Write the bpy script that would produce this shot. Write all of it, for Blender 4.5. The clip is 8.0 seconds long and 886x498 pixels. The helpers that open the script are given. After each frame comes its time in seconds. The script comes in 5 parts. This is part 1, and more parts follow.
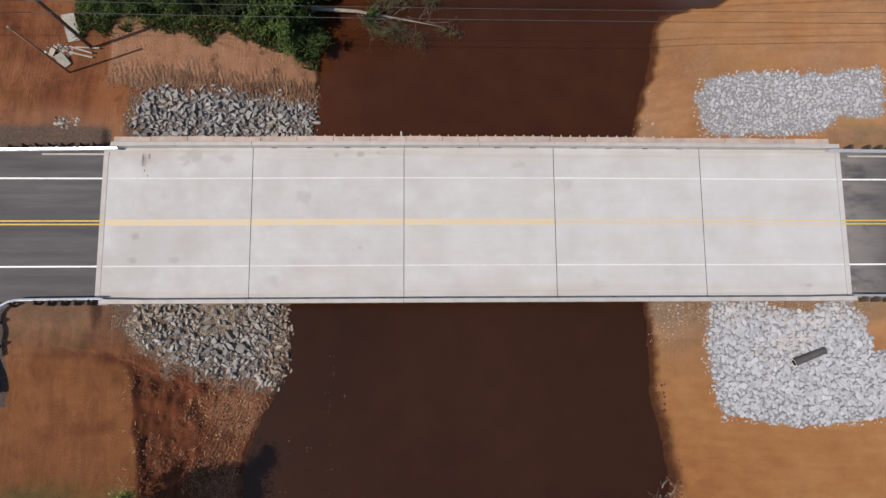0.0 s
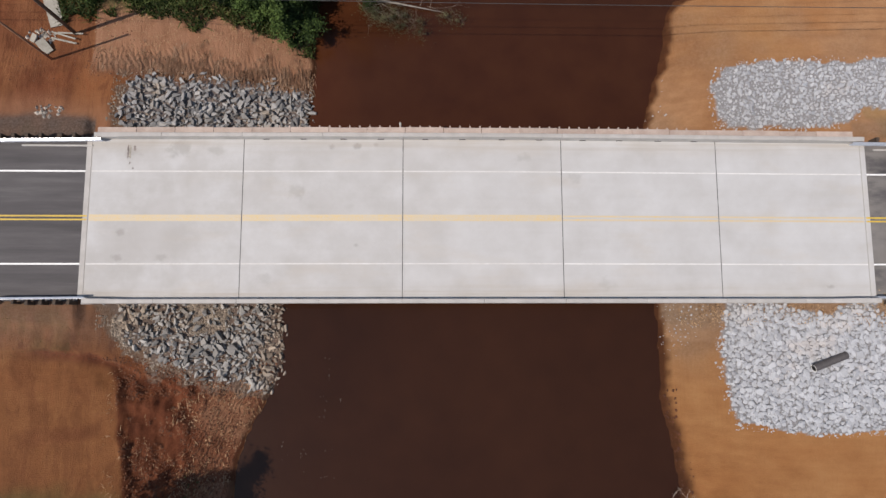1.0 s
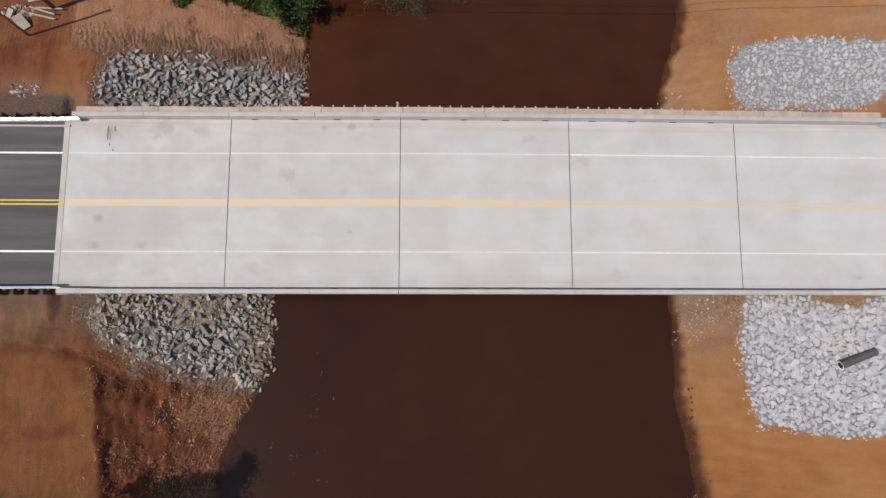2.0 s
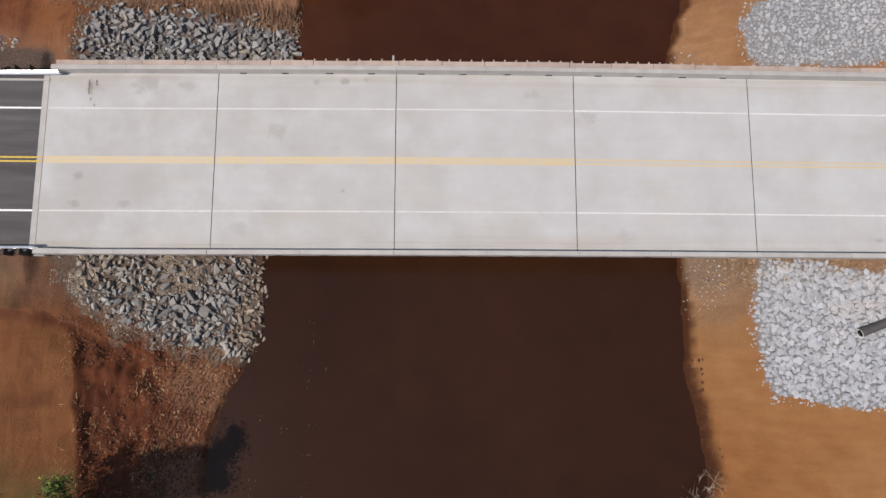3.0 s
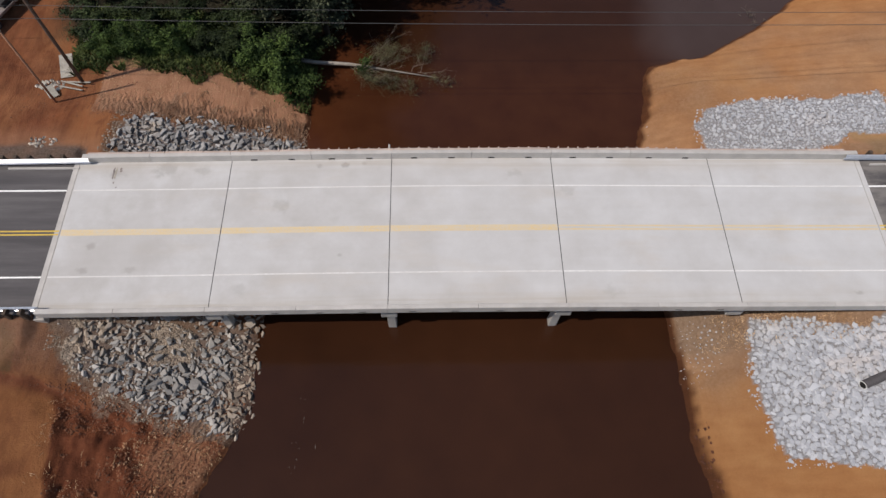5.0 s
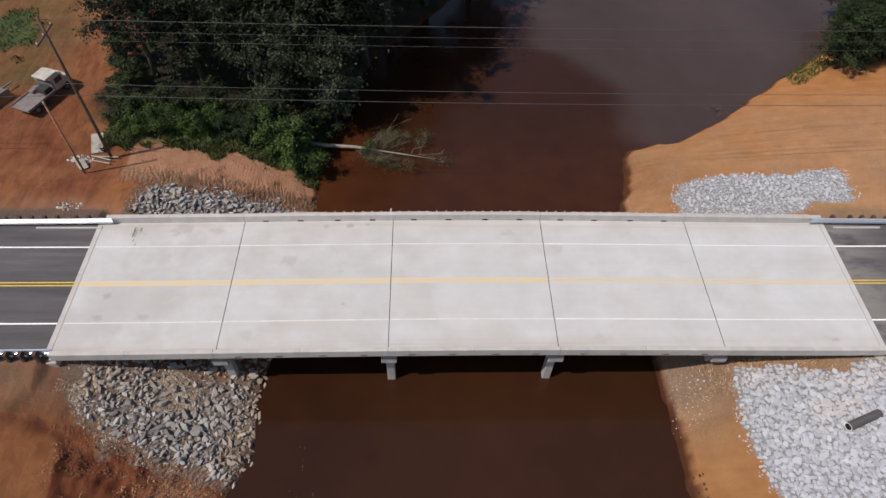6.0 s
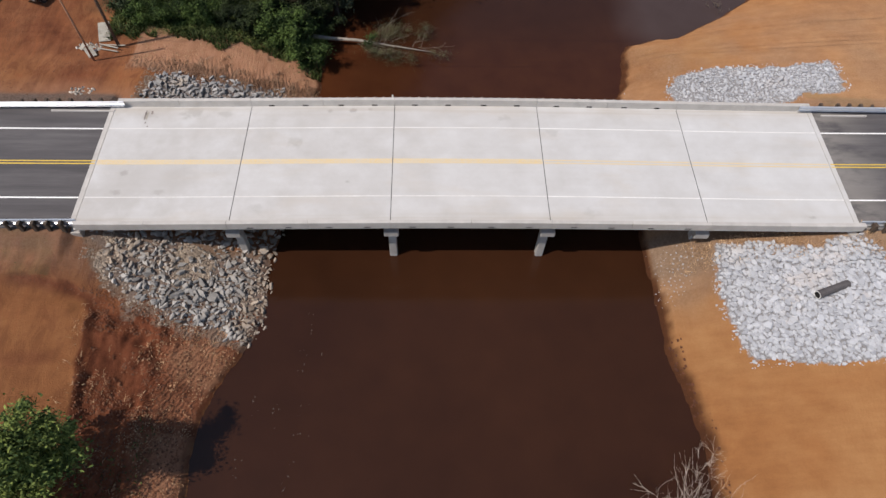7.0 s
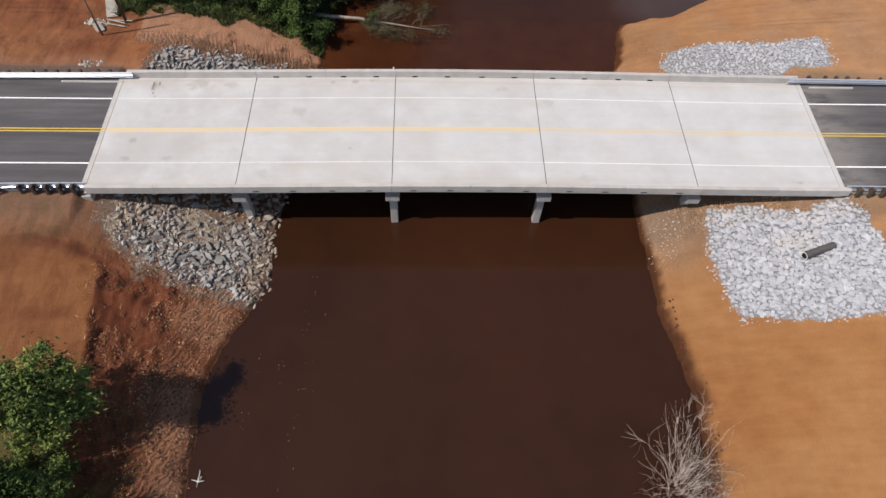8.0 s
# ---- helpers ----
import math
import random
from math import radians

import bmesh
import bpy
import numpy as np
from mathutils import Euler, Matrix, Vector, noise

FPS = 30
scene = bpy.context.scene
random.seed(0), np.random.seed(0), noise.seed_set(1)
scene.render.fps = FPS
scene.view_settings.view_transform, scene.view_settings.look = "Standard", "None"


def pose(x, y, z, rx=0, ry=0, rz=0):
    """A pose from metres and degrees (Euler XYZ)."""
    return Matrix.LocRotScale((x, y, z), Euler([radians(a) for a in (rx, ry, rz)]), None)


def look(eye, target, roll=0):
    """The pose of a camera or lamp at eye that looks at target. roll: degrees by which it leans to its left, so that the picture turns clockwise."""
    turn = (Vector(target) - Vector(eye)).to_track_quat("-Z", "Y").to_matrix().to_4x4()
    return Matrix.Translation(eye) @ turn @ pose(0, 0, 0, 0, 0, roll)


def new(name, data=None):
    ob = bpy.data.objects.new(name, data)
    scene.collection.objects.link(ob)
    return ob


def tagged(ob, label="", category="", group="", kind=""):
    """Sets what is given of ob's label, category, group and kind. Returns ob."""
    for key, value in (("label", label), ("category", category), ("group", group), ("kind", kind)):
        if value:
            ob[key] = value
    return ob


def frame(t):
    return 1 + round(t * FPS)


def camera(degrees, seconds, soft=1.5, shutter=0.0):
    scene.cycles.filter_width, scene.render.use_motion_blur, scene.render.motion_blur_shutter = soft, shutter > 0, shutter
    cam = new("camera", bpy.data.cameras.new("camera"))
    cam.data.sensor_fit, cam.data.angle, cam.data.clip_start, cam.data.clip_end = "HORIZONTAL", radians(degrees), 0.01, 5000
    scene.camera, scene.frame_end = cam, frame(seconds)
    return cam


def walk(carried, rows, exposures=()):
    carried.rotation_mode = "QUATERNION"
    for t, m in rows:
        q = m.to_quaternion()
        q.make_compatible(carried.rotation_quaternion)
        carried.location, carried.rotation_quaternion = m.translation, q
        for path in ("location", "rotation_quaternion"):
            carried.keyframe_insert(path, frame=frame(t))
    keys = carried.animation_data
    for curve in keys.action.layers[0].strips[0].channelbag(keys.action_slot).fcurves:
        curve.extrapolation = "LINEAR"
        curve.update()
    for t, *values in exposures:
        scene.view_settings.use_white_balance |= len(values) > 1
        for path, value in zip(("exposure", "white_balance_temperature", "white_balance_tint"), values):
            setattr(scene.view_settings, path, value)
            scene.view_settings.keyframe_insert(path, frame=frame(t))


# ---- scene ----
cam = camera(70.0, 8.0, 1.5)
PATH = [
    (0, (-4.648, -8.774, 55.871), (-4.582, -8.514, 53.889), 14.0),
    (0.5, (-4.491, -8.346, 54.709), (-4.43, -8.101, 52.725), 13.8),
    (1, (-4.307, -8.048, 53.319), (-4.254, -7.811, 51.333), 12.6),
    (1.5, (-4.121, -8.218, 51.875), (-4.073, -7.977, 49.891), 11.4),
    (2.8, (-3.681, -10.88, 47.735), (-3.647, -10.614, 45.753), 7.4),
    (3, (-3.616, -11.478, 47.463), (-3.58, -11.217, 45.481), 8.1),
    (3.5, (-3.409, -13.513, 46.672), (-3.379, -13.251, 44.689), 6.7),
    (4, (-3.192, -16.115, 46.197), (-3.168, -15.69, 44.243), 3.3),
    (4.5, (-3.097, -19.071, 45.928), (-3.071, -18.421, 44.037), 1.9),
    (5, (-3.145, -22.211, 45.845), (-3.107, -21.299, 44.066), 1.7),
    (5.2, (-3.194, -23.461, 45.846), (-3.152, -22.438, 44.128), 1.7),
    (6.3, (-3.528, -29.849, 45.546), (-3.468, -28.601, 43.984), 2.1),
    (6.5, (-3.521, -30.845, 45.505), (-3.46, -29.655, 43.899), 2.2),
    (6.8, (-3.378, -32.204, 45.486), (-3.324, -31.147, 43.789), 2.4),
    (7, (-3.304, -33.025, 45.482), (-3.254, -31.969, 43.785), 2.4),
    (7.5, (-3.332, -34.792, 45.4), (-3.281, -33.737, 43.702), 2.4),
    (8, (-3.495, -36.336, 45.293), (-3.438, -35.279, 43.597), 2.7),
]
walk(cam, [(t, look(eye, target, roll)) for t, eye, target, roll in PATH],
     [(0.0, -0.030, 7060, 14.0), (3.0, -0.090, 7040, 14.0), (3.5, -0.120, 7020, 14.0), (4.5, -0.145, 7000, 14.0), (5.0, -0.125, 6990, 14.0), (6.5, 0.075, 6990, 14.0), (7.0, 0.115, 7020, 14.0), (8.0, 0.165, 7040, 14.0)])


# ---- light ----
SUN_ELEV, SUN_FROM = radians(55), Vector((-0.916, -0.402, 0)).normalized()
world = bpy.data.worlds.new("sky")
scene.world = world
world.use_nodes = True
wn = world.node_tree.nodes
sky = wn.new("ShaderNodeTexSky")
sky.sky_type, sky.sun_disc = "NISHITA", False
sky.sun_elevation, sky.sun_rotation = SUN_ELEV, math.atan2(SUN_FROM.x, SUN_FROM.y)
sky.air_density, sky.dust_density, sky.ozone_density = 1.0, 0.6, 1.0
world.node_tree.links.new(sky.outputs[0], wn["Background"].inputs[0])
wn["Background"].inputs[1].default_value = 0.115
sun_data = bpy.data.lights.new("sun", "SUN")
sun_data.energy, sun_data.angle, sun_data.color = 3.95, radians(0.53), (1.0, 0.965, 0.915)
sun = new("sun", sun_data)
sun.matrix_world = look(SUN_FROM * math.cos(SUN_ELEV) * 100 + Vector((0, 0, 100 * math.sin(SUN_ELEV))), (0, 0, 0))

DECK = 5.5          # top of the bridge deck and road over the water
HALF, SPAN = 30.48, 12.192
WEST, EAST = -29.82, 29.88    # ends of the deck
CREST = 0.38
GUTTER = 6.096


def crest(x):
    """Rise of the bridge towards the middle of its length."""
    return CREST * 0.5 * (1 + math.cos(math.pi * max(-1.0, min(1.0, x / 32.0))))


# ---- materials ----
class Nodes:
    """Short hand for building a node tree."""

    def __init__(self, name):
        self.mat = bpy.data.materials.new(name)
        self.mat.use_nodes = True
        self.tree = self.mat.node_tree
        self.bsdf = self.tree.nodes["Principled BSDF"]
        self.pos = self.add("ShaderNodeNewGeometry")

    def add(self, kind, **values):
        n = self.tree.nodes.new(kind)
        for key, v in values.items():
            n.inputs[key].default_value = v
        return n

    def link(self, a, b):
        self.tree.links.new(a, b)

    def where(self, scale=(1, 1, 1)):
        m = self.add("ShaderNodeMapping")
        m.inputs["Scale"].default_value = scale
        self.link(self.pos.outputs["Position"], m.inputs[0])
        return m.outputs[0]

    def noise(self, scale, detail=4.0, rough=0.6, stretch=(1, 1, 1), distort=0.0):
        n = self.add("ShaderNodeTexNoise", Scale=scale, Detail=detail, Roughness=rough, Distortion=distort)
        self.link(self.where(stretch), n.inputs["Vector"])
        return n.outputs["Fac"]

    def ramp(self, fac, stops):
        r = self.add("ShaderNodeValToRGB")
        el = r.color_ramp.elements
        while len(el) < len(stops):
            el.new(0.5)
        for e, (p, c) in zip(el, stops):
            e.position = p
            e.color = (*c, 1) if len(c) == 3 else c
        self.link(fac, r.inputs[0])
        return r.outputs[0]

    def step(self, fac, lo, hi):
        m = self.add("ShaderNodeMapRange")
        m.inputs["From Min"].default_value, m.inputs["From Max"].default_value = lo, hi
        m.interpolation_type = "SMOOTHSTEP"
        self.link(fac, m.inputs["Value"])
        return m.outputs[0]

    def math(self, op, a, b=None):
        m = self.add("ShaderNodeMath")
        m.operation = op
        for i, v in enumerate((a, b)):
            if v is None:
                continue
            if isinstance(v, (int, float)):
                m.inputs[i].default_value = v
            else:
                self.link(v, m.inputs[i])
        return m.outputs[0]

    def mix(self, fac, a, b, blend="MIX"):
        m = self.add("ShaderNodeMix")
        m.data_type, m.blend_type = "RGBA", blend
        for i, v in ((0, fac), (6, a), (7, b)):
            if isinstance(v, (int, float)):
                m.inputs[i].default_value = v
            elif isinstance(v, tuple):
                m.inputs[i].default_value = (*v, 1)
            else:
                self.link(v, m.inputs[i])
        return m.outputs[2]

    def add_y(self):
        s = self.add("ShaderNodeSeparateXYZ")
        self.link(self.pos.outputs["Position"], s.inputs[0])
        return s.outputs["Y"]

    def attr(self, name):
        a = self.add("ShaderNodeAttribute")
        a.attribute_name = name
        return a.outputs["Fac"]

    def done(self, color, rough=0.8, metal=0.0, bump=None, strength=0.3, dist=0.05, spec=None, dull=0.0):
        if isinstance(color, tuple):
            self.bsdf.inputs["Base Color"].default_value = (*color, 1)
        else:
            self.link(color, self.bsdf.inputs["Base Color"])
        if isinstance(rough, float):
            self.bsdf.inputs["Roughness"].default_value = rough
        else:
            self.link(rough, self.bsdf.inputs["Roughness"])
        self.bsdf.inputs["Metallic"].default_value = metal
        self.bsdf.inputs["Diffuse Roughness"].default_value = dull
        if spec is not None:
            self.bsdf.inputs["Specular IOR Level"].default_value = spec
        if bump is not None:
            b = self.add("ShaderNodeBump", Strength=strength, Distance=dist)
            self.link(bump, b.inputs["Height"])
            self.link(b.outputs[0], self.bsdf.inputs["Normal"])
        return self.mat


def speckled(name, dark, light, scale=3.0, fine=30.0, rough=0.85, metal=0.0, bump=0.3, dist=0.03, vary=0.0, island=0.0):
    """A surface whose colour wanders at two scales. vary: brightness by object, island: by loose piece."""
    n = Nodes(name)
    a = n.noise(scale, 3.0)
    b = n.noise(fine, 4.0)
    f = n.math("ADD", n.math("MULTIPLY", a, 0.6), n.math("MULTIPLY", b, 0.4))
    col = n.ramp(f, [(0.3, dark), (0.7, light)])
    if vary:
        info = n.add("ShaderNodeObjectInfo")
        k = n.math("ADD", n.math("MULTIPLY", info.outputs["Random"], 2 * vary), 1 - vary)
        col = n.mix(1.0, col, n.ramp(n.math("MULTIPLY", k, 0.5), [(0, (0, 0, 0)), (1, (2, 2, 2))]), "MULTIPLY")
    if island:
        k = n.math("ADD", n.math("MULTIPLY", n.pos.outputs["Random Per Island"], 2 * island), 1 - island)
        col = n.mix(1.0, col, n.ramp(n.math("MULTIPLY", k, 0.5), [(0, (0, 0, 0)), (1, (2, 2, 2))]), "MULTIPLY")
    return n.done(col, rough, metal, b, bump, dist)


def make_soil():
    n = Nodes("graded_clay_soil")
    big = n.noise(0.09, 3.0)
    mid = n.noise(0.7, 5.0, 0.65)
    fine = n.noise(9.0, 6.0, 0.7)
    streak = n.noise(0.8, 4.0, 0.6, (0.25, 1.8, 1))
    rake = n.noise(0.9, 4.0, 0.62, (1.7, 0.22, 1), 0.4)
    streak = n.mix(n.math("MULTIPLY", n.attr("cut"), 1.3), streak, rake)
    f = n.math("ADD", n.math("MULTIPLY", mid, 0.42), n.math("ADD", n.math("MULTIPLY", fine, 0.22), n.math("MULTIPLY", streak, 0.36)))
    orange = n.ramp(f, [(0.3, (0.206, 0.085, 0.030)), (0.52, (0.276, 0.122, 0.045)), (0.72, (0.337, 0.163, 0.064))])
    orange = n.mix(n.step(big, 0.42, 0.62), orange, n.ramp(f, [(0.3, (0.242, 0.106, 0.039)), (0.7, (0.352, 0.183, 0.077))]))
    red = n.ramp(f, [(0.32, (0.058, 0.018, 0.008)), (0.5, (0.16, 0.053, 0.022)), (0.7, (0.275, 0.104, 0.047))])
    tan = n.ramp(f, [(0.3, (0.23, 0.118, 0.058)), (0.7, (0.46, 0.275, 0.155))])
    grass = n.ramp(f, [(0.32, (0.028, 0.04, 0.012)), (0.5, (0.07, 0.095, 0.03)), (0.72, (0.2, 0.15, 0.07))])
    # gravel, its ramp darkened to take in the rail's shade on the verge
    gravel = n.ramp(n.noise(6.0, 6.0, 0.75), [(0.35, (0.05, 0.039, 0.034)), (0.65, (0.165, 0.135, 0.115))])
    wet = n.ramp(f, [(0.3, (0.034, 0.012, 0.005)), (0.7, (0.09, 0.032, 0.012))])
    col = n.mix(n.attr("red"), orange, red)
    blotch = n.noise(0.55, 7.0, 0.72, (1.6, 0.5, 1), 0.6)
    col = n.mix(n.math("MULTIPLY", n.math("MULTIPLY", n.attr("cut"), 0.8), n.step(blotch, 0.46, 0.6)), col, n.ramp(f, [(0.3, (0.08, 0.026, 0.011)), (0.7, (0.205, 0.072, 0.028))]))
    col = n.mix(n.math("MULTIPLY", n.math("MULTIPLY", n.attr("cut"), 0.65), n.step(blotch, 0.46, 0.33)), col, n.ramp(f, [(0.3, (0.225, 0.08, 0.028)), (0.7, (0.355, 0.138, 0.052))]))
    col = n.mix(n.attr("tan"), col, tan)
    # the western bank is cut from redder clay
    col = n.mix(n.attr("cut"), col, (1.03, 0.885, 0.97), "MULTIPLY")
    col = n.mix(n.attr("grass"), col, grass)
    col = n.mix(n.attr("gravel"), col, gravel)
    col = n.mix(n.attr("dust"), col, n.ramp(n.noise(5.0, 6.0, 0.7), [(0.3, (0.11, 0.078, 0.056)), (0.5, (0.19, 0.14, 0.102)), (0.7, (0.28, 0.215, 0.165))]))
    col = n.mix(n.attr("chips"), col, n.ramp(n.noise(9.0, 6.0, 0.75), [(0.3, (0.13, 0.128, 0.132)), (0.65, (0.3, 0.3, 0.312))]))
    # leafy ground coloured near black for the shade under the trees
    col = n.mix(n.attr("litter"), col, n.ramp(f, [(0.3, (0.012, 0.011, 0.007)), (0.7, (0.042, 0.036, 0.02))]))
    col = n.mix(n.attr("wet"), col, wet)
    # straight marks of a grading blade on the flat fill
    wave = n.add("ShaderNodeTexWave", Scale=1.1, Distortion=1.2, Detail=3.0)
    wave.bands_direction = "X"
    n.link(n.where((1, 0.12, 1)), wave.inputs["Vector"])
    h = n.math("ADD", n.math("MULTIPLY", fine, 0.7), n.math("ADD", n.math("MULTIPLY", mid, 0.6), n.math("MULTIPLY", n.math("MULTIPLY", wave.outputs["Fac"], n.step(big, 0.44, 0.6)), 0.1)))
    turned = n.add("ShaderNodeMapping")
    turned.inputs["Rotation"].default_value = (0, 0, radians(32))
    n.link(n.pos.outputs["Position"], turned.inputs[0])
    crease = n.add("ShaderNodeTexWave", Scale=0.9, Distortion=8.0, Detail=4.0)
    crease.inputs["Detail Scale"].default_value = 1.4
    crease.bands_direction = "X"
    n.link(turned.outputs[0], crease.inputs["Vector"])
    h = n.math("ADD", h, n.math("MULTIPLY", n.math("MULTIPLY", crease.outputs["Fac"], n.attr("ripple")), 0.8))
    lean = n.add("ShaderNodeMapping")
    lean.inputs["Rotation"].default_value = (0, 0, radians(-16))
    n.link(n.pos.outputs["Position"], lean.inputs[0])
    rib = n.add("ShaderNodeTexWave", Scale=0.78, Distortion=8.0, Detail=4.0)
    rib.inputs["Detail Scale"].default_value = 1.2
    rib.bands_direction = "X"
    n.link(lean.outputs[0], rib.inputs["Vector"])
    h = n.math("ADD", h, n.math("MULTIPLY", n.math("MULTIPLY", rib.outputs["Fac"], n.attr("furrow")), 0.6))
    return n.done(col, 0.93, 0.0, h, 0.8, 0.14, 0.2, 1.0)


def make_water():
    n = Nodes("muddy_river_water")
    a = n.noise(0.06, 3.0, 0.5, (1, 0.55, 1))
    b = n.noise(0.4, 3.0, 0.5)
    f = n.math("ADD", n.math("MULTIPLY", a, 0.75), n.math("MULTIPLY", b, 0.25))
    col = n.ramp(f, [(0.32, (0.023, 0.009, 0.0046)), (0.68, (0.038, 0.0146, 0.007))])
    col = n.mix(n.attr("shallow"), col, n.ramp(b, [(0.3, (0.062, 0.017, 0.0065)), (0.7, (0.085, 0.027, 0.010))]))
    # sky reflection on the north-eastern water, painted as a greyer base colour
    col = n.mix(n.attr("silt"), col, n.ramp(f, [(0.3, (0.05, 0.033, 0.029)), (0.7, (0.072, 0.05, 0.046))]))
    rip = n.math("ADD", n.noise(1.6, 3.0, 0.55), n.math("MULTIPLY", n.noise(7.0, 2.0), 0.25))
    n.bsdf.inputs["IOR"].default_value = 1.33
    return n.done(col, 0.13, 0.0, rip, 0.2, 0.05, 0.5)


def make_deck(name, spots):
    """Broom-finished concrete with streaks along the road and a few old stains (x, y, radius, weight)."""
    n = Nodes(name)
    streak = n.noise(1.0, 5.0, 0.6, (0.05, 1.9, 1))
    blot = n.noise(0.35, 4.0, 0.6)
    fine = n.noise(22.0, 5.0, 0.7)
    f = n.math("ADD", n.math("MULTIPLY", streak, 0.13), n.math("ADD", n.math("MULTIPLY", blot, 0.67), n.math("MULTIPLY", fine, 0.2)))
    col = n.ramp(f, [(0.3, (0.43, 0.42, 0.405)), (0.5, (0.49, 0.487, 0.48)), (0.7, (0.55, 0.552, 0.55))])
    info = n.add("ShaderNodeObjectInfo")
    col = n.mix(n.math("MULTIPLY", info.outputs["Random"], 0.10), col, (0.40, 0.365, 0.33))
    warp = n.noise(1.4, 4.0, 0.65)
    total = None
    for x, y, r, w in spots:
        d = n.add("ShaderNodeVectorMath")
        d.operation = "DISTANCE"
        m = n.where((1, 1.5, 0))
        n.link(m, d.inputs[0])
        d.inputs[1].default_value = (x, y * 1.5, 0)
        k = n.math("ADD", n.math("DIVIDE", d.outputs["Value"], r), n.math("MULTIPLY", n.math("SUBTRACT", warp, 0.5), 2.2))
        s = n.math("MULTIPLY", n.step(k, 1.0, 0.25), w)
        total = s if total is None else n.math("MAXIMUM", total, s)
    if total is not None:
        col = n.mix(total, col, (0.17, 0.155, 0.135))
    sep = n.add("ShaderNodeSeparateXYZ")
    n.link(n.pos.outputs["Position"], sep.inputs[0])
    # patchy tone, darker and browner towards the west end
    west_tone = n.math("MULTIPLY", n.step(sep.outputs["X"], 14.0, -30.0), n.step(n.noise(0.22, 5.0, 0.65), 0.3, 0.62))
    col = n.mix(n.math("MULTIPLY", west_tone, 0.36), col, (0.3, 0.27, 0.24))
    col = n.mix(n.math("MULTIPLY", n.step(n.noise(0.3, 4.0, 0.6, (0.5, 1.4, 1)), 0.5, 0.7), 0.3), col, (0.45, 0.4, 0.34))
    gutter = n.step(n.math("ABSOLUTE", n.add_y()), 4.6, 6.1)
    col = n.mix(n.math("MULTIPLY", n.math("MULTIPLY", gutter, n.step(streak, 0.4, 0.65)), 0.45), col, (0.33, 0.27, 0.2))
    return n.done(col, 0.82, 0.0, n.math("ADD", fine, n.noise(60.0, 2.0, 0.5, (1, 0.1, 1))), 0.25, 0.012)


def make_asphalt():
    n = Nodes("fresh_asphalt")
    lane = n.noise(1.0, 4.0, 0.6, (0.12, 1.3, 1))
    fine = n.noise(45.0, 4.0, 0.75)
    f = n.math("ADD", n.math("MULTIPLY", lane, 0.65), n.math("MULTIPLY", fine, 0.35))
    col = n.ramp(f, [(0.35, (0.049, 0.045, 0.047)), (0.52, (0.075, 0.069, 0.071)), (0.68, (0.117, 0.11, 0.11))])
    # dust tracked off the clay at the eastern bridge end
    sep = n.add("ShaderNodeSeparateXYZ")
    n.link(n.pos.outputs["Position"], sep.inputs[0])
    dust = n.math("MULTIPLY", n.step(sep.outputs["X"], 36.0, 30.0), n.step(sep.outputs["X"], 28.0, 30.0))
    dust = n.math("MULTIPLY", n.math("MULTIPLY", dust, n.step(n.noise(0.5, 4.0, 0.6, (0.6, 1.4, 1)), 0.3, 0.6)), 0.6)
    col = n.mix(dust, col, (0.27, 0.25, 0.225))
    return n.done(col, 0.78, 0.0, fine, 0.4, 0.01)


def make_paint(name, color, under, worn):
    """Road paint, rubbed through to what lies under it."""
    n = Nodes(name)
    a = n.noise(5.0, 6.0, 0.8)
    b = n.noise(0.5, 2.0)
    f = n.math("ADD", n.math("MULTIPLY", a, 0.7), n.math("MULTIPLY", b, 0.3))
    return n.done(n.mix(n.step(f, worn - 0.25, worn + 0.25), under, color), 0.6, 0.0, a, 0.2, 0.004)


def make_leaf(name, dark, light):
    n = Nodes(name)
    f = n.math("ADD", n.math("MULTIPLY", n.pos.outputs["Random Per Island"], 0.5), n.math("MULTIPLY", n.step(n.noise(0.5, 3.0), 0.36, 0.66), 0.5))
    col = n.ramp(f, [(0.2, dark), (0.85, light)])
    m = n.done(col, 0.7, 0.0, spec=0.2)
    n.bsdf.inputs["Transmission Weight"].default_value = 0.0
    n.bsdf.inputs["Subsurface Weight"].default_value = 0.0
    return m


def make_stone(name, dark, light, dust, dusty, spread=0.62, silt=None):
    """Broken quarry stone; some of it carries clay dust."""
    n = Nodes(name)
    info = n.add("ShaderNodeObjectInfo")
    rnd = n.math("FRACT", n.math("ADD", info.outputs["Random"], n.pos.outputs["Random Per Island"]))
    fine = n.noise(14.0, 5.0, 0.7)
    f = n.math("ADD", n.math("MULTIPLY", rnd, spread), n.math("ADD", n.math("MULTIPLY", fine, 0.38), 0.31 - spread / 2))
    col = n.ramp(f, [(0.12, dark), (0.9, light)])
    patch = n.math("ADD", n.math("MULTIPLY", n.noise(0.24, 3.0), 0.9), n.math("MULTIPLY", n.math("FRACT", n.math("MULTIPLY", rnd, 7.3)), 0.1))
    col = n.mix(n.math("MULTIPLY", n.step(patch, dusty, dusty + 0.14), 0.8), col, dust)
    if silt:
        sep = n.add("ShaderNodeSeparateXYZ")
        n.link(n.pos.outputs["Position"], sep.inputs[0])
        near = n.math("ADD", sep.outputs["X"], n.math("MULTIPLY", n.noise(0.5, 3.0), 4.0))
        col = n.mix(n.math("MULTIPLY", n.step(near, *silt), 0.75), col, n.ramp(f, [(0.12, (0.13, 0.095, 0.068)), (0.9, (0.44, 0.36, 0.28))]))
    return n.done(col, 0.88, 0.0, fine, 0.5, 0.03)


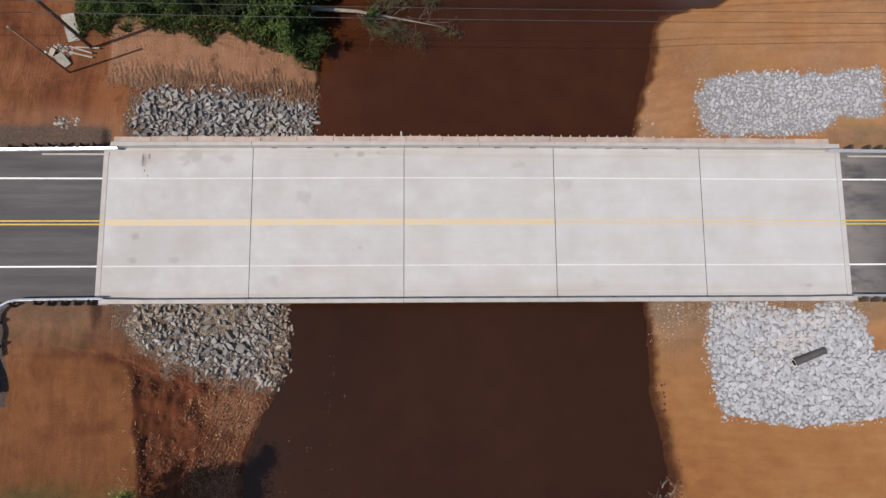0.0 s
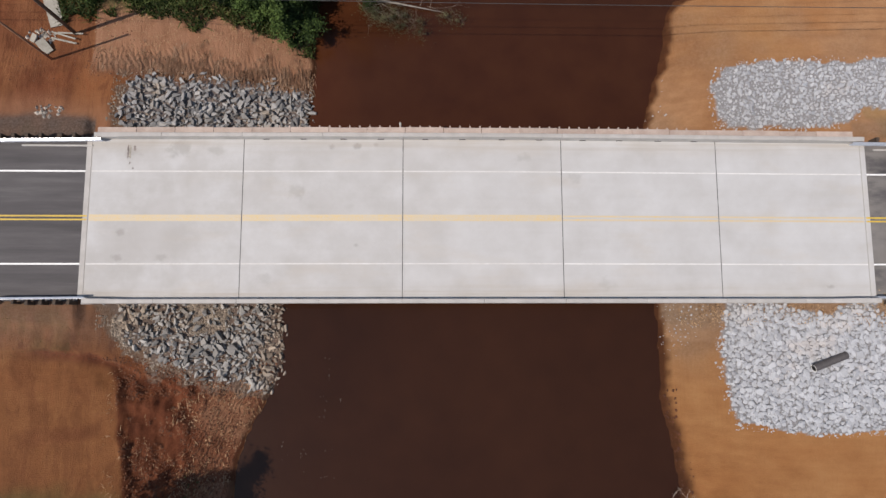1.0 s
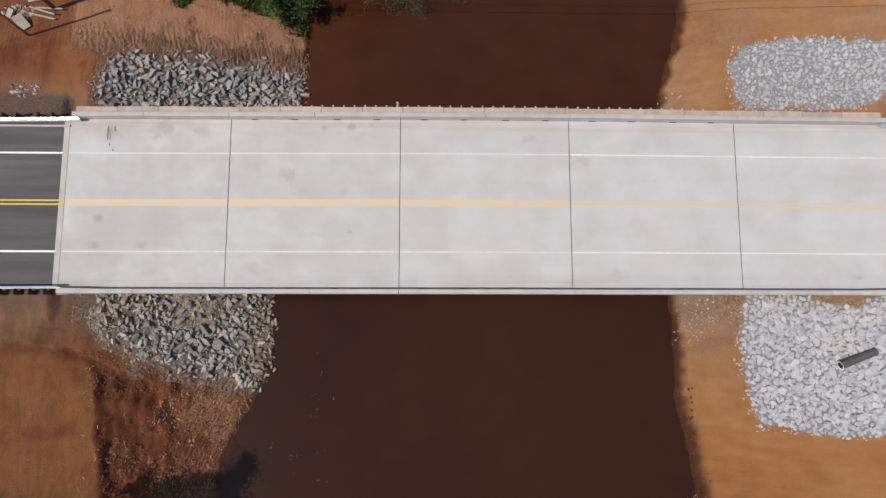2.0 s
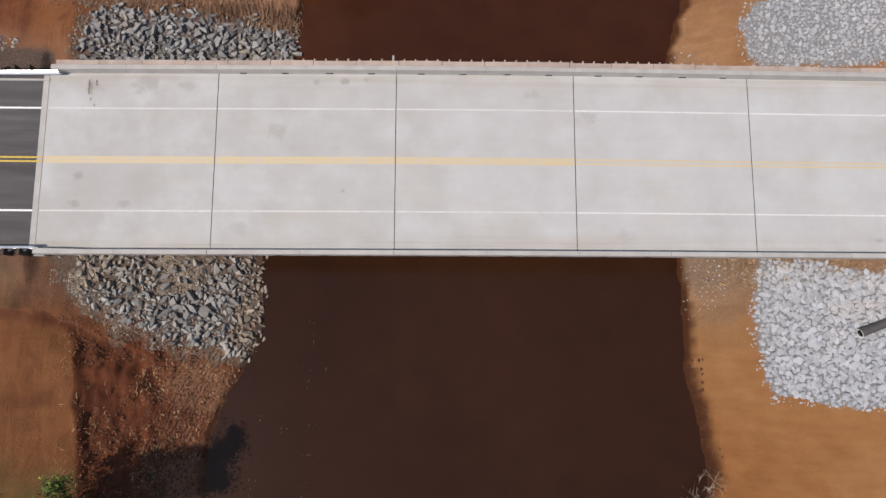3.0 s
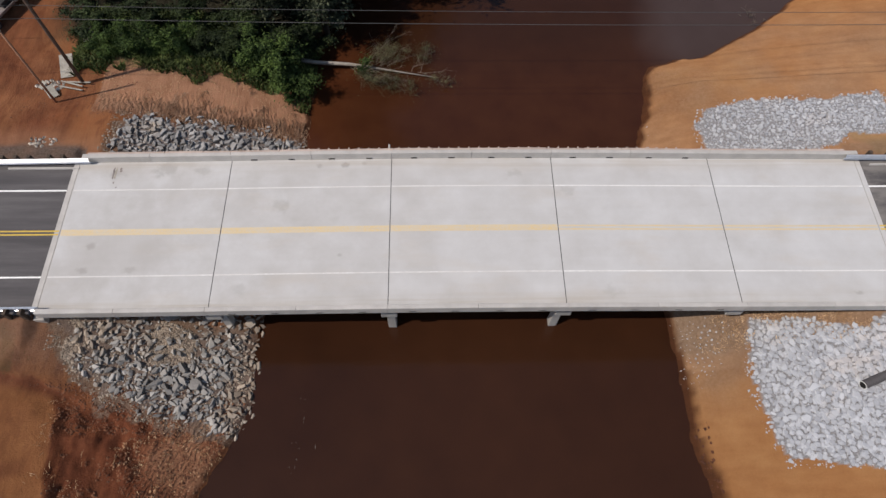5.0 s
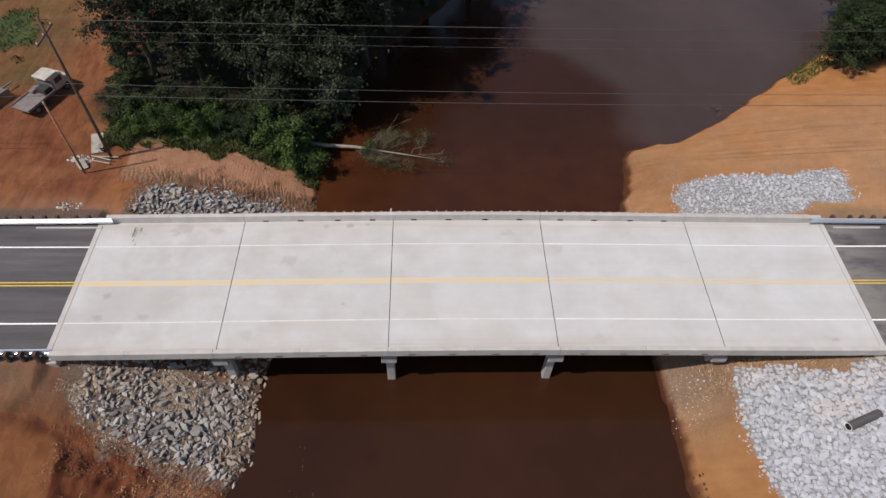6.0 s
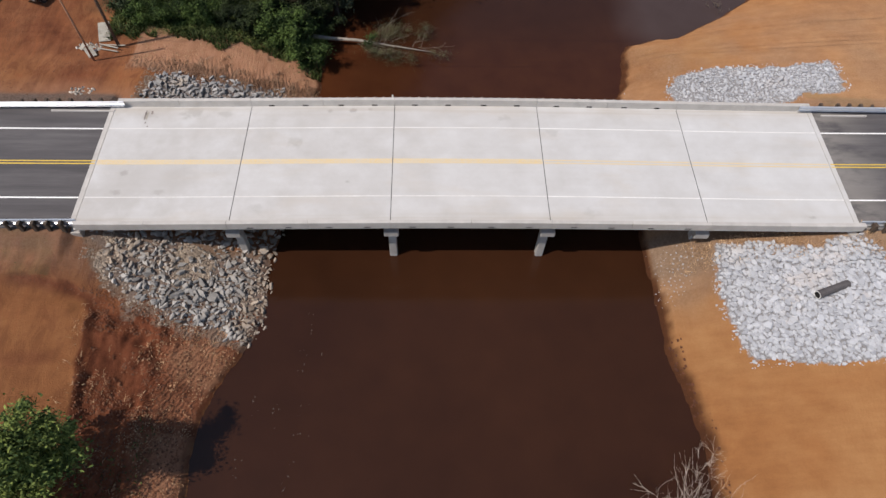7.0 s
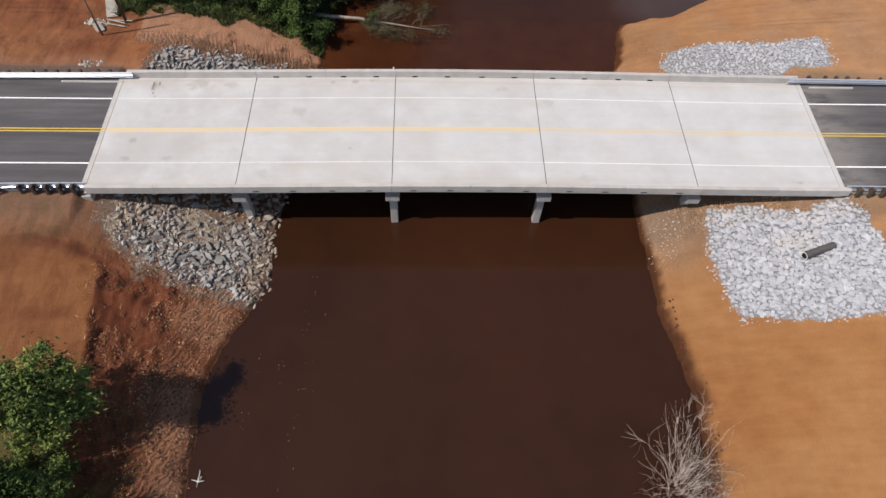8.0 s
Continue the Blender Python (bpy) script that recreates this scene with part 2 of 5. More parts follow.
STAINS = [(-23.2, 5.35, 1.3, 0.29), (-20.4, 5.2, 0.8, 0.22), (-16.5, -4.6, 0.9, 0.14), (9.5, -4.9, 0.9, 0.16), (3.2, 4.7, 0.7, 0.16), (-26.8, 5.1, 0.8, 0.29), (-14.2, 2.0, 1.0, 0.22), (-9.6, 5.55, 0.4, 0.42), (-11.6, 5.55, 0.35, 0.34), (-8.2, 5.7, 0.3, 0.28),
          (-27.5, -3.0, 0.55, 0.36), (-24.2, -3.05, 0.6, 0.25), (-27.4, -1.1, 0.5, 0.36), (-9.6, -2.1, 0.3, 0.31), (7.1, 3.1, 0.8, 0.16), (26.8, -5.2, 0.4, 0.34)]
M_DECK = make_deck("broomed_deck_concrete", STAINS)
M_BARRIER = speckled("cast_barrier_concrete", (0.35, 0.33, 0.31), (0.5, 0.48, 0.455), 0.8, 18.0, 0.85, 0, 0.25, 0.015, 0.05)
M_PIER = speckled("cast_pier_concrete", (0.3, 0.28, 0.26), (0.45, 0.43, 0.4), 1.2, 18.0, 0.88, 0, 0.3, 0.02)
M_JOINT = speckled("joint_sealant", (0.018, 0.017, 0.017), (0.035, 0.033, 0.032), 4.0, 30.0, 0.6)
# near black that stands for the shade inside openings
M_SLOT = speckled("dark_opening", (0.006, 0.006, 0.006), (0.012, 0.011, 0.011), 4.0, 30.0, 0.9)
M_ASPHALT = make_asphalt()
M_WHITE = make_paint("white_road_paint", (0.82, 0.82, 0.8), (0.55, 0.53, 0.5), 0.3)
M_YELLOW = make_paint("yellow_road_paint", (0.64, 0.43, 0.06), (0.28, 0.21, 0.08), 0.34)
M_PALE = make_paint("pale_yellow_paint", (0.64, 0.47, 0.215), (0.54, 0.49, 0.41), 0.52)
M_DULLWHITE = make_paint("dull_white_paint", (0.77, 0.77, 0.755), (0.52, 0.5, 0.475), 0.47)
M_WORNWHITE = make_paint("worn_white_paint", (0.74, 0.74, 0.73), (0.52, 0.5, 0.475), 0.55)
M_SOIL = make_soil()
M_WATER = make_water()
M_STONE = make_stone("grey_quarry_stone", (0.132, 0.126, 0.12), (0.43, 0.408, 0.378), (0.32, 0.25, 0.185), 0.5, silt=(-16.8, -14.6))
M_NORTHSTONE = make_stone("blue_grey_quarry_stone", (0.115, 0.112, 0.112), (0.41, 0.4, 0.39), (0.3, 0.245, 0.19), 0.57)
M_PALESTONE = make_stone("pale_quarry_stone", (0.28, 0.288, 0.306), (0.51, 0.521, 0.545), (0.46, 0.43, 0.415), 0.56, 0.5)
M_STEEL = speckled("galvanised_steel", (0.62, 0.63, 0.65), (0.78, 0.79, 0.8), 3.0, 25.0, 0.36, 0.65, 0.1, 0.005)
M_TIMBER = speckled("dark_treated_timber", (0.035, 0.024, 0.017), (0.09, 0.062, 0.043), 3.0, 25.0, 0.85)
M_POLE = speckled("weathered_pole_timber", (0.055, 0.034, 0.024), (0.14, 0.088, 0.062), 2.0, 25.0, 0.88)
M_OLDPOLE = speckled("reddish_pole_timber", (0.19, 0.085, 0.048), (0.33, 0.175, 0.105), 2.0, 25.0, 0.88)
M_BLEACHED = speckled("bleached_driftwood", (0.19, 0.165, 0.14), (0.4, 0.36, 0.31), 3.0, 25.0, 0.85)
M_TWIG = speckled("dead_grey_twig", (0.36, 0.28, 0.22), (0.72, 0.62, 0.53), 3.0, 25.0, 0.85, island=0.25)
M_BARK = speckled("rough_bark", (0.03, 0.024, 0.018), (0.1, 0.08, 0.06), 3.0, 20.0, 0.92, 0, 0.6, 0.04)
M_TREE = make_leaf("dark_broadleaf", (0.006, 0.01, 0.0045), (0.045, 0.056, 0.03))
M_BUSH = make_leaf("fresh_green_leaf", (0.01, 0.024, 0.0055), (0.085, 0.135, 0.032))
# leaf of the eastern trees, and the shaded version of the bush leaf
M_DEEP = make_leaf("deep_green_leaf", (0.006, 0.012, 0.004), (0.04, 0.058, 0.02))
M_YOUNG = make_leaf("bright_young_leaf", (0.022, 0.045, 0.01), (0.23, 0.285, 0.072))
M_GREYLEAF = make_leaf("grey_green_leaf", (0.045, 0.048, 0.022), (0.15, 0.14, 0.075))
M_WILLOW = make_leaf("pale_willow_leaf", (0.012, 0.018, 0.009), (0.085, 0.1, 0.058))
M_REED = make_leaf("dry_tan_reed", (0.3, 0.175, 0.09), (0.66, 0.46, 0.28))
M_WEED = make_leaf("low_green_weed", (0.03, 0.045, 0.012), (0.11, 0.14, 0.04))
M_WIRE = speckled("aluminium_cable", (0.045, 0.045, 0.045), (0.085, 0.085, 0.085), 3.0, 20.0, 0.6, 0.2)
M_STRAW = make_leaf("flattened_grey_straw", (0.16, 0.082, 0.047), (0.42, 0.265, 0.17))
M_SOAKED = speckled("soaked_grey_branch", (0.085, 0.065, 0.05), (0.24, 0.19, 0.15), 3.0, 25.0, 0.85, island=0.25)
M_BANKCLOD = speckled("crumbled_peach_clay", (0.27, 0.145, 0.075), (0.46, 0.275, 0.155), 1.5, 20.0, 0.95, 0, 0.4, 0.03, island=0.12)
M_TANCLOD = speckled("dried_tan_clay", (0.16, 0.07, 0.032), (0.44, 0.25, 0.14), 1.5, 20.0, 0.95, 0, 0.4, 0.03, island=0.35)
M_BLACK = speckled("black_corrugated_plastic", (0.05, 0.045, 0.045), (0.1, 0.09, 0.09), 3.0, 20.0, 0.6)
M_WHITEMETAL = speckled("chalky_white_paint", (0.55, 0.54, 0.51), (0.75, 0.74, 0.7), 2.0, 16.0, 0.55)
M_GREYMETAL = speckled("dusty_grey_metal", (0.12, 0.1, 0.092), (0.27, 0.23, 0.21), 2.0, 14.0, 0.65, 0.2)
M_RUBBER = speckled("black_rubber", (0.015, 0.014, 0.014), (0.04, 0.038, 0.036), 4.0, 30.0, 0.85)
M_GLASS = speckled("dark_cab_glass", (0.01, 0.012, 0.014), (0.025, 0.028, 0.03), 2.0, 9.0, 0.08)
M_NAVY = speckled("dark_blue_paint", (0.012, 0.014, 0.03), (0.03, 0.033, 0.055), 2.0, 14.0, 0.4)
M_FORM = speckled("stained_form_timber", (0.33, 0.25, 0.21), (0.52, 0.43, 0.38), 1.0, 16.0, 0.85, 0, 0.3, 0.01, 0.12)
M_CLOD = speckled("crumbled_red_clay", (0.07, 0.024, 0.012), (0.23, 0.095, 0.046), 1.5, 20.0, 0.95, 0, 0.4, 0.03, island=0.4)
M_WETCLOD = speckled("wet_clay_lump", (0.035, 0.011, 0.005), (0.13, 0.046, 0.02), 1.5, 20.0, 0.97, 0, 0.4, 0.03, island=0.3)
M_RIMSTONE = speckled("dusty_brown_chips", (0.16, 0.12, 0.09), (0.38, 0.31, 0.24), 1.5, 20.0, 0.95, 0, 0.4, 0.03, island=0.3)
M_FOAM = speckled("pale_floating_foam", (0.06, 0.043, 0.035), (0.12, 0.095, 0.08), 5.0, 30.0, 0.8)
M_RUBBLE = speckled("dusty_broken_rubble", (0.26, 0.21, 0.165), (0.62, 0.57, 0.5), 2.0, 16.0, 0.85, island=0.3)
M_DUSTYCAB = speckled("dusty_white_cab_paint", (0.27, 0.235, 0.19), (0.56, 0.53, 0.47), 1.6, 12.0, 0.7)
M_BOARD = speckled("pale_scrap_board", (0.22, 0.2, 0.165), (0.44, 0.41, 0.35), 2.0, 16.0, 0.8)


# ---- building helpers ----
def mesh_of(name, verts, faces, material, smooth=False):
    me = bpy.data.meshes.new(name)
    me.from_pydata(verts, [], faces)
    me.materials.append(material)
    if smooth:
        me.shade_smooth()
    me.update()
    return me


def settle(bm, name, material, smooth=False):
    bmesh.ops.recalc_face_normals(bm, faces=bm.faces)
    me = bpy.data.meshes.new(name)
    bm.to_mesh(me)
    bm.free()
    me.materials.append(material)
    if smooth:
        me.shade_smooth()
    return me


def part(name, bm, material, parent, label="", smooth=False, at=None):
    """One mesh object under a thing or under a part."""
    me = bm if isinstance(bm, bpy.types.Mesh) else settle(bm, name, material, smooth)
    ob = new(name, me)
    ob.parent = parent
    if at is not None:
        ob.matrix_local = at
    if label:
        tagged(ob, label)
    return ob


def thing(name, x, y, z, label, category, group="", kind="", turn=0.0):
    ob = new(name)
    ob.matrix_world = pose(x, y, z, 0, 0, turn)
    return tagged(ob, label, category, group, kind)


def box(bm, x0, x1, y0, y1, z0, z1, bevel=0.0):
    r = bmesh.ops.create_cube(bm, size=1.0, matrix=Matrix.Translation(((x0 + x1) / 2, (y0 + y1) / 2, (z0 + z1) / 2)) @ Matrix.Diagonal((x1 - x0, y1 - y0, z1 - z0, 1)))
    if bevel:
        edges = list({e for v in r["verts"] for e in v.link_edges})
        bmesh.ops.bevel(bm, geom=edges, offset=bevel, segments=1, affect="EDGES")
    return bm


def boxed(*a, bevel=0.0):
    return box(bmesh.new(), *a, bevel=bevel)


def extrude(profile, xs, shift=None):
    """A closed (y, z) profile drawn along x through the stations xs; shift(i) moves a station's profile."""
    bm = bmesh.new()
    rings = []
    for i, x in enumerate(xs):
        pts = profile if shift is None else shift(i, profile)
        rings.append([bm.verts.new((x, y, z)) for y, z in pts])
    k = len(profile)
    for a, b in zip(rings, rings[1:]):
        for j in range(k):
            bm.faces.new((a[j], a[(j + 1) % k], b[(j + 1) % k], b[j]))
    bm.faces.new(rings[0])
    bm.faces.new(rings[-1][::-1])
    return bm


def tube(verts, faces, pts, radii, sides=6):
    """Adds a tapered tube along pts to the lists."""
    base = len(verts)
    n = len(pts)
    for i, (p, r) in enumerate(zip(pts, radii)):
        p = Vector(p)
        d = Vector(pts[min(i + 1, n - 1)]) - Vector(pts[max(i - 1, 0)])
        d = d.normalized() if d.length > 1e-6 else Vector((0, 0, 1))
        u = d.orthogonal().normalized()
        w = d.cross(u)
        for k in range(sides):
            a = 2 * math.pi * k / sides
            verts.append(tuple(p + (u * math.cos(a) + w * math.sin(a)) * r))
    for i in range(n - 1):
        for k in range(sides):
            k2 = (k + 1) % sides
            faces.append((base + i * sides + k, base + i * sides + k2, base + (i + 1) * sides + k2, base + (i + 1) * sides + k))
    faces.append(tuple(base + k for k in range(sides))[::-1])
    faces.append(tuple(base + (n - 1) * sides + k for k in range(sides)))


# ---- the lie of the land ----
LEFT = [(-400, -30), (-60, -20), (-40, -18.8), (-27.4, -19.5), (-22, -19.8), (-18.5, -19.5), (-17.2, -18.9), (-15.6, -18.4), (-13.5, -16.9), (-11, -16.3), (-6, -16.2),
        (0, -15.4), (9, -14.5), (12, -14.2), (17, -14), (21, -13.8), (28, -13), (38, -9), (52, 2), (72, 22), (110, 60), (400, 300)]
RIGHT = [(-400, 8), (-60, 14), (-40, 15.6), (-28, 15.9), (-25, 16.5), (-21.8, 16.8), (-19.5, 16.4), (-16, 15.55), (-12.4, 15.3), (-8.6, 15.2), (-6, 15.0), (0, 15), (9.3, 14.8),
         (12.3, 15.5), (16.5, 16.7), (19.8, 17.3), (20.6, 18.0), (21.3, 20.2), (21.95, 23.0), (23.3, 25.6), (25.4, 28.8), (28.7, 33), (33.4, 39.1), (41, 49), (60, 72), (110, 115), (400, 360)]


LIP = [(-44, -9.6), (-36, -9.9), (-32.2, -9.9), (-29.4, -10.3), (-27.6, -11.2), (-25.5, -12.1), (-23.6, -12.9), (-22.0, -14.0)]
BRINK = [(-60, -24), (-30, -25.8), (-20, -26.9), (-16, -27.5), (-12.5, -27.8), (-11.3, -28.5), (-10.6, -30), (-10.0, -32.5), (-9.7, -40), (-9.5, -60)]


def shore(line, x, y):
    """Signed distance from a waterline; its sign follows x."""
    best = np.full(x.shape, 1e9)
    for (y0, x0), (y1, x1) in zip(line, line[1:]):
        dx, dy = x1 - x0, y1 - y0
        t = np.clip(((x - x0) * dx + (y - y0) * dy) / (dx * dx + dy * dy), 0, 1)
        best = np.minimum(best, np.hypot(x - x0 - t * dx, y - y0 - t * dy))
    side = np.interp(y, [p[0] for p in line], [p[1] for p in line])
    return np.where(x > side, best, -best)


def smooth(a, b, v):
    t = np.clip((v - a) / (b - a), 0, 1)
    return t * t * (3 - 2 * t)


def lattice(ix, iy, seed):
    h = np.sin(ix * 127.1 + iy * 311.7 + seed * 74.7) * 43758.5453
    return h - np.floor(h)


def wander(x, y, size, seed=0, octaves=3):
    """Value noise in -1 to 1, with the size of its largest lumps in metres."""
    out, amp, tot = 0.0, 1.0, 0.0
    for o in range(octaves):
        u, v = x / size, y / size
        i, j = np.floor(u), np.floor(v)
        f, g = u - i, v - j
        f, g = f * f * (3 - 2 * f), g * g * (3 - 2 * g)
        s = seed + o * 7
        n = (lattice(i, j, s) * (1 - f) + lattice(i + 1, j, s) * f) * (1 - g) + (lattice(i, j + 1, s) * (1 - f) + lattice(i + 1, j + 1, s) * f) * g
        out = out + amp * (2 * n - 1)
        tot += amp
        amp, size = amp * 0.5, size * 0.5
    return out / tot


STONY = {
    "west_south": [(-28.6, -6.0), (-28.4, -8.5), (-26.4, -10.6), (-23.2, -12.3), (-16.9, -13.5), (-16.0, -11.1), (-15.8, -6.0)],
    "west_north": [(-28.6, 6.4), (-28.3, 11.5), (-26.2, 12.2), (-21, 12.3), (-14.7, 12.3), (-14.0, 10.9), (-14.3, 6.4)],
    "west_under": [(-28.6, -6.0), (-28.6, 6.4), (-14.6, 6.4), (-15.4, 0), (-15.8, -6.0)],
    "east_south": [(19.9, -6.3), (19.4, -10.5), (20, -14.2), (20.6, -16.1), (28, -16.5), (36, -15.6), (39, -15.4), (39, -11.2), (34.9, -10.8), (32.2, -10.5), (32.0, -9.5), (30.8, -7.2), (30.2, -6.2), (28.5, -6.4), (27.0, -7.1), (25.0, -7.0), (23.4, -6.3)],
    "east_north": [(20.0, 12.0), (21, 13.7), (28.4, 13.9), (35.5, 13.6), (35.2, 9.7), (30.8, 9.1), (29.6, 7.8), (20.3, 7.6)],
}


def inside(poly, x, y):
    hit = np.zeros(x.shape, bool)
    for (x0, y0), (x1, y1) in zip(poly, poly[1:] + poly[:1]):
        cross = ((y0 > y) != (y1 > y)) & (x < (x1 - x0) * (y - y0) / (y1 - y0 + 1e-9) + x0)
        hit ^= cross
    return hit


def land(x, y):
    """Height of the ground and the share of each soil there."""
    x, y = np.asarray(x, float), np.asarray(y, float)
    jig = wander(x, y, 2.0, 5, 4) * 0.42
    dl, dr = -shore(LEFT, x, y) + jig, shore(RIGHT, x, y) + jig
    # west bank: fill slope by the bridge, wooded bank to the north, cut scarp to the south
    slope = np.minimum(np.maximum(dl, 0) * 0.335, 4.9)
    north = 4.5 * (1 - np.exp(-np.maximum(dl, 0) / 7.5))
    brink = shore(BRINK, x, y) + wander(x, y, 2.5, 3) * 0.35
    share = np.maximum(dl, 0) / (np.maximum(dl, 0) + np.maximum(brink, 0) + 0.01)
    south = np.where(brink > 0, 0.25 * smooth(0, 0.3, dl) + 3.4 * share + 0.22 * smooth(0.6, 0.0, brink), 3.87 + 0.6 * (1 - np.exp(np.minimum(brink, 0) / 6)))
    wn_, ws = smooth(10, 15, y), smooth(-9.8, -13.2, y)
    west = slope * (1 - wn_) * (1 - ws) + north * wn_ + south * ws
    # east bank: gentle graded fill
    east = 5.0 * (1 - np.exp(-np.maximum(dr, 0) / 9.2)) + 0.45 * smooth(-0.1, 0.8, dr)
    eslope = np.interp(dr, [0, 0.4, 3.0, 8, 15], [0, 0.5, 2.7, 3.9, 4.95])
    wm = 1 - smooth(6.5, 10, np.abs(y))
    east = east * (1 - wm) + eslope * wm
    z = np.where(dl > 0, west, np.where(dr > 0, east, -0.25 * np.minimum(np.maximum(-dl, 0), np.maximum(-dr, 0))))
    z = np.maximum(z, -1.6)
    # road fill
    fill = 5.33 - np.maximum(np.abs(y) - 7.3, 0) * 0.42 - np.maximum(30.6 - np.abs(x), 0) * 1.2
    z = np.maximum(z, np.where(np.abs(x) > 26, fill, -9))
    rough = np.where((dl > 0) & (y < -9) & (brink > -0.2), 0.16, 0.05)
    near = np.abs(y) < 7
    z = z + np.where((dl > 0.2) | (dr > 0.2), wander(x, y, 2.2, 11, 2) * np.where(near & (np.abs(x) > 29), 0.02, rough), 0)
    dry = np.maximum(dl, dr)
    w = wander(x, y, 3.0, 21, 4)
    # gullies and slumped lumps on the cut face, drying ripples above the water
    face = np.where(dl > 0, smooth(-11.2, -13.0, y + w) * smooth(-0.1, 0.5, brink) * smooth(0.3, 1.2, dl), 0)
    lump = np.abs(wander(x * 1.3, y * 0.85, 1.5, 81, 3)) - 0.25 + 0.5 * wander(x * 1.2, y * 0.8, 0.8, 83, 2)
    ripple_share = face * smooth(5.6, 3.6, dl) * smooth(-0.45, 0.15, w)
    z = z + face * (0.45 * lump * smooth(2.0, 4.0, dl) + 0.05 * wander(x, y, 0.6, 89, 2))
    # a low broken lip where the cut meets the road fill
    lip = np.interp(x, [p[0] for p in LIP], [p[1] for p in LIP]) + 0.35 * wander(x, y, 1.1, 91, 3) - y
    along_lip = np.where(dl > 1.5, smooth(-36, -32.5, x) * smooth(-21.8, -23.5, x), 0)
    z = z - along_lip * (0.38 * smooth(-0.05, 0.3, lip) * smooth(2.6, 0.6, lip))
    # raked furrows on the bank above the northern stone
    furrow = 1 - 3 * np.abs(wander((x + 0.3 * (y - 12)) * 1.5, y * 0.28, 1.0, 87, 2))
    bank = np.where((dl > 0.3) & (x > -30.5), smooth(11.6, 12.3, y) * smooth(14.9, 13.2, y + 0.8 * w), 0)
    z = z + bank * 0.08 * furrow * (0.8 + 0.6 * w)
    scarp = np.where(dl > 0, smooth(-9.5, -12.0, y + w * 1.2) * smooth(-0.25, 0.1, brink), 0)
    red = scarp
    red = np.maximum(red, np.where((dl > 0) & (y > 7) & (x < -24), 0.34 + 0.6 * wander(x, y, 5, 31, 5), 0) * smooth(6.5, 9, y))
    red = np.maximum(red, np.where(y < -8, 0.22 + 0.5 * wander(x, y, 5, 33, 5), 0) * smooth(0.4, -2.2, brink + w))
    red = np.maximum(red, np.where(brink < -0.3, (0.42 + 0.4 * w) * smooth(0.9, 0.2, np.abs(y + 15.9 - 0.12 * (x + 29) + 0.5 * w)) * smooth(-36, -34, x) * smooth(-28, -29.2, x), 0))
    # darker red band below the lip, painting the shade of its face
    red = np.maximum(red, along_lip * smooth(-0.1, 0.15, lip) * smooth(1.5, 0.5, lip + 0.8 * w) * 0.9)
    tan = np.where((dl > 0) & (y > 11) & (x > -31), smooth(11.5, 13.5, y + w * 0.8), 0)
    tan = np.maximum(tan, np.where((dr > 0) & (np.abs(y) < 9.5), smooth(5.5, 0.5, dr + w * 2) * 0.7, 0))
    tan = np.maximum(tan, np.where((dr > 0) & (y > 6) & (y < 15), smooth(6.5, 1.0, dr + w * 2) * 0.6 * smooth(15, 11, y), 0))
    tan = np.maximum(tan, np.where((dl > 0) & (dl < 3.4) & (y < -13), 0.08 + 0.45 * w, 0))
    tan = np.maximum(tan, np.where(dl > 0.1, 0.65 * smooth(1.25, 0.55, np.hypot((x + 20.0) / 2.4, (y + 15.4) / 2.2) + 0.5 * w), 0))
    tan = np.maximum(tan, np.where((dl > 0.1) & (y < -20.5), 0.7 * smooth(3.6, 1.8, dl + w), 0))
    tan = np.maximum(tan, np.where((np.abs(x) > 29) & (np.abs(y) < 10.5), smooth(10.5, 8.0, np.abs(y) + w) * np.where(x < 0, 0.55, 0.35), 0))
    tan = np.maximum(tan, np.where((x > 31.5) & (y < -6) & (y > -11), 0.35, 0))
    grass = np.where((dl > 0) & (y > 16.5) & (x > -34), smooth(16.5, 19, y + w * 2), 0)
    grass = np.maximum(grass, np.where((x < -44) & (y > 26), smooth(0.0, 0.35, wander(x, y, 7, 41)), 0))
    grass = np.maximum(grass, np.where(dl > 0, (0.34 + 0.3 * w) * smooth(22, 28, y + w * 3) * smooth(-39, -43, x + w * 2), 0))
    grass = np.maximum(grass, np.where((brink < 0) & (y < -18.5), 0.7 * smooth(-20, -24, y + w * 3), 0))
    grass = np.maximum(grass, np.where((np.abs(x) > 31) & (np.abs(y) < 10), 0.28 * smooth(0.1, 0.5, wander(x, y, 2.5, 43)), 0))
    grass = np.maximum(grass, np.where((dr > 0) & (x + y > 80), smooth(82, 86, x + y + 3 * w), 0))
    grass = np.maximum(grass, np.where((dl > 0) & (y < -27), smooth(-27, -30, y + w * 2), 0))
    # north-west verge: dark gravel, weighted up to include the guard rail's shadow
    gravel = np.where((np.abs(x) > 30) & (np.abs(y) < 9), smooth(8.6, 7.6, np.abs(y) + w * 0.8) * np.where((y > 0) & (x < 0), 0.9 + 0.3 * w, 0.35), 0)
    gravel = np.maximum(gravel, np.where((x < -27.5) & (y < -6), (0.2 + 0.25 * w) * smooth(-11.4, -8.0, y + w * 1.3), 0))
    gravel = np.maximum(gravel, np.where((np.abs(x + 38.5) < 1.35) & (y < -6) & (y > -14.5), 0.95, 0))
    jx, jy = x + wander(x, y, 1.6, 51) * 1.3, y + wander(x, y, 1.6, 53) * 1.3
    gravel = np.maximum(gravel, np.where(inside(STONY["west_south"], jx, jy) | inside(STONY["west_north"], jx, jy) | inside(STONY["west_under"], jx, jy), 0.25, 0))
    dust = np.where(inside(STONY["west_south"], -22 + (jx + 22) / 1.13, -9 + (jy + 9) / 1.24), 0.72, 0)
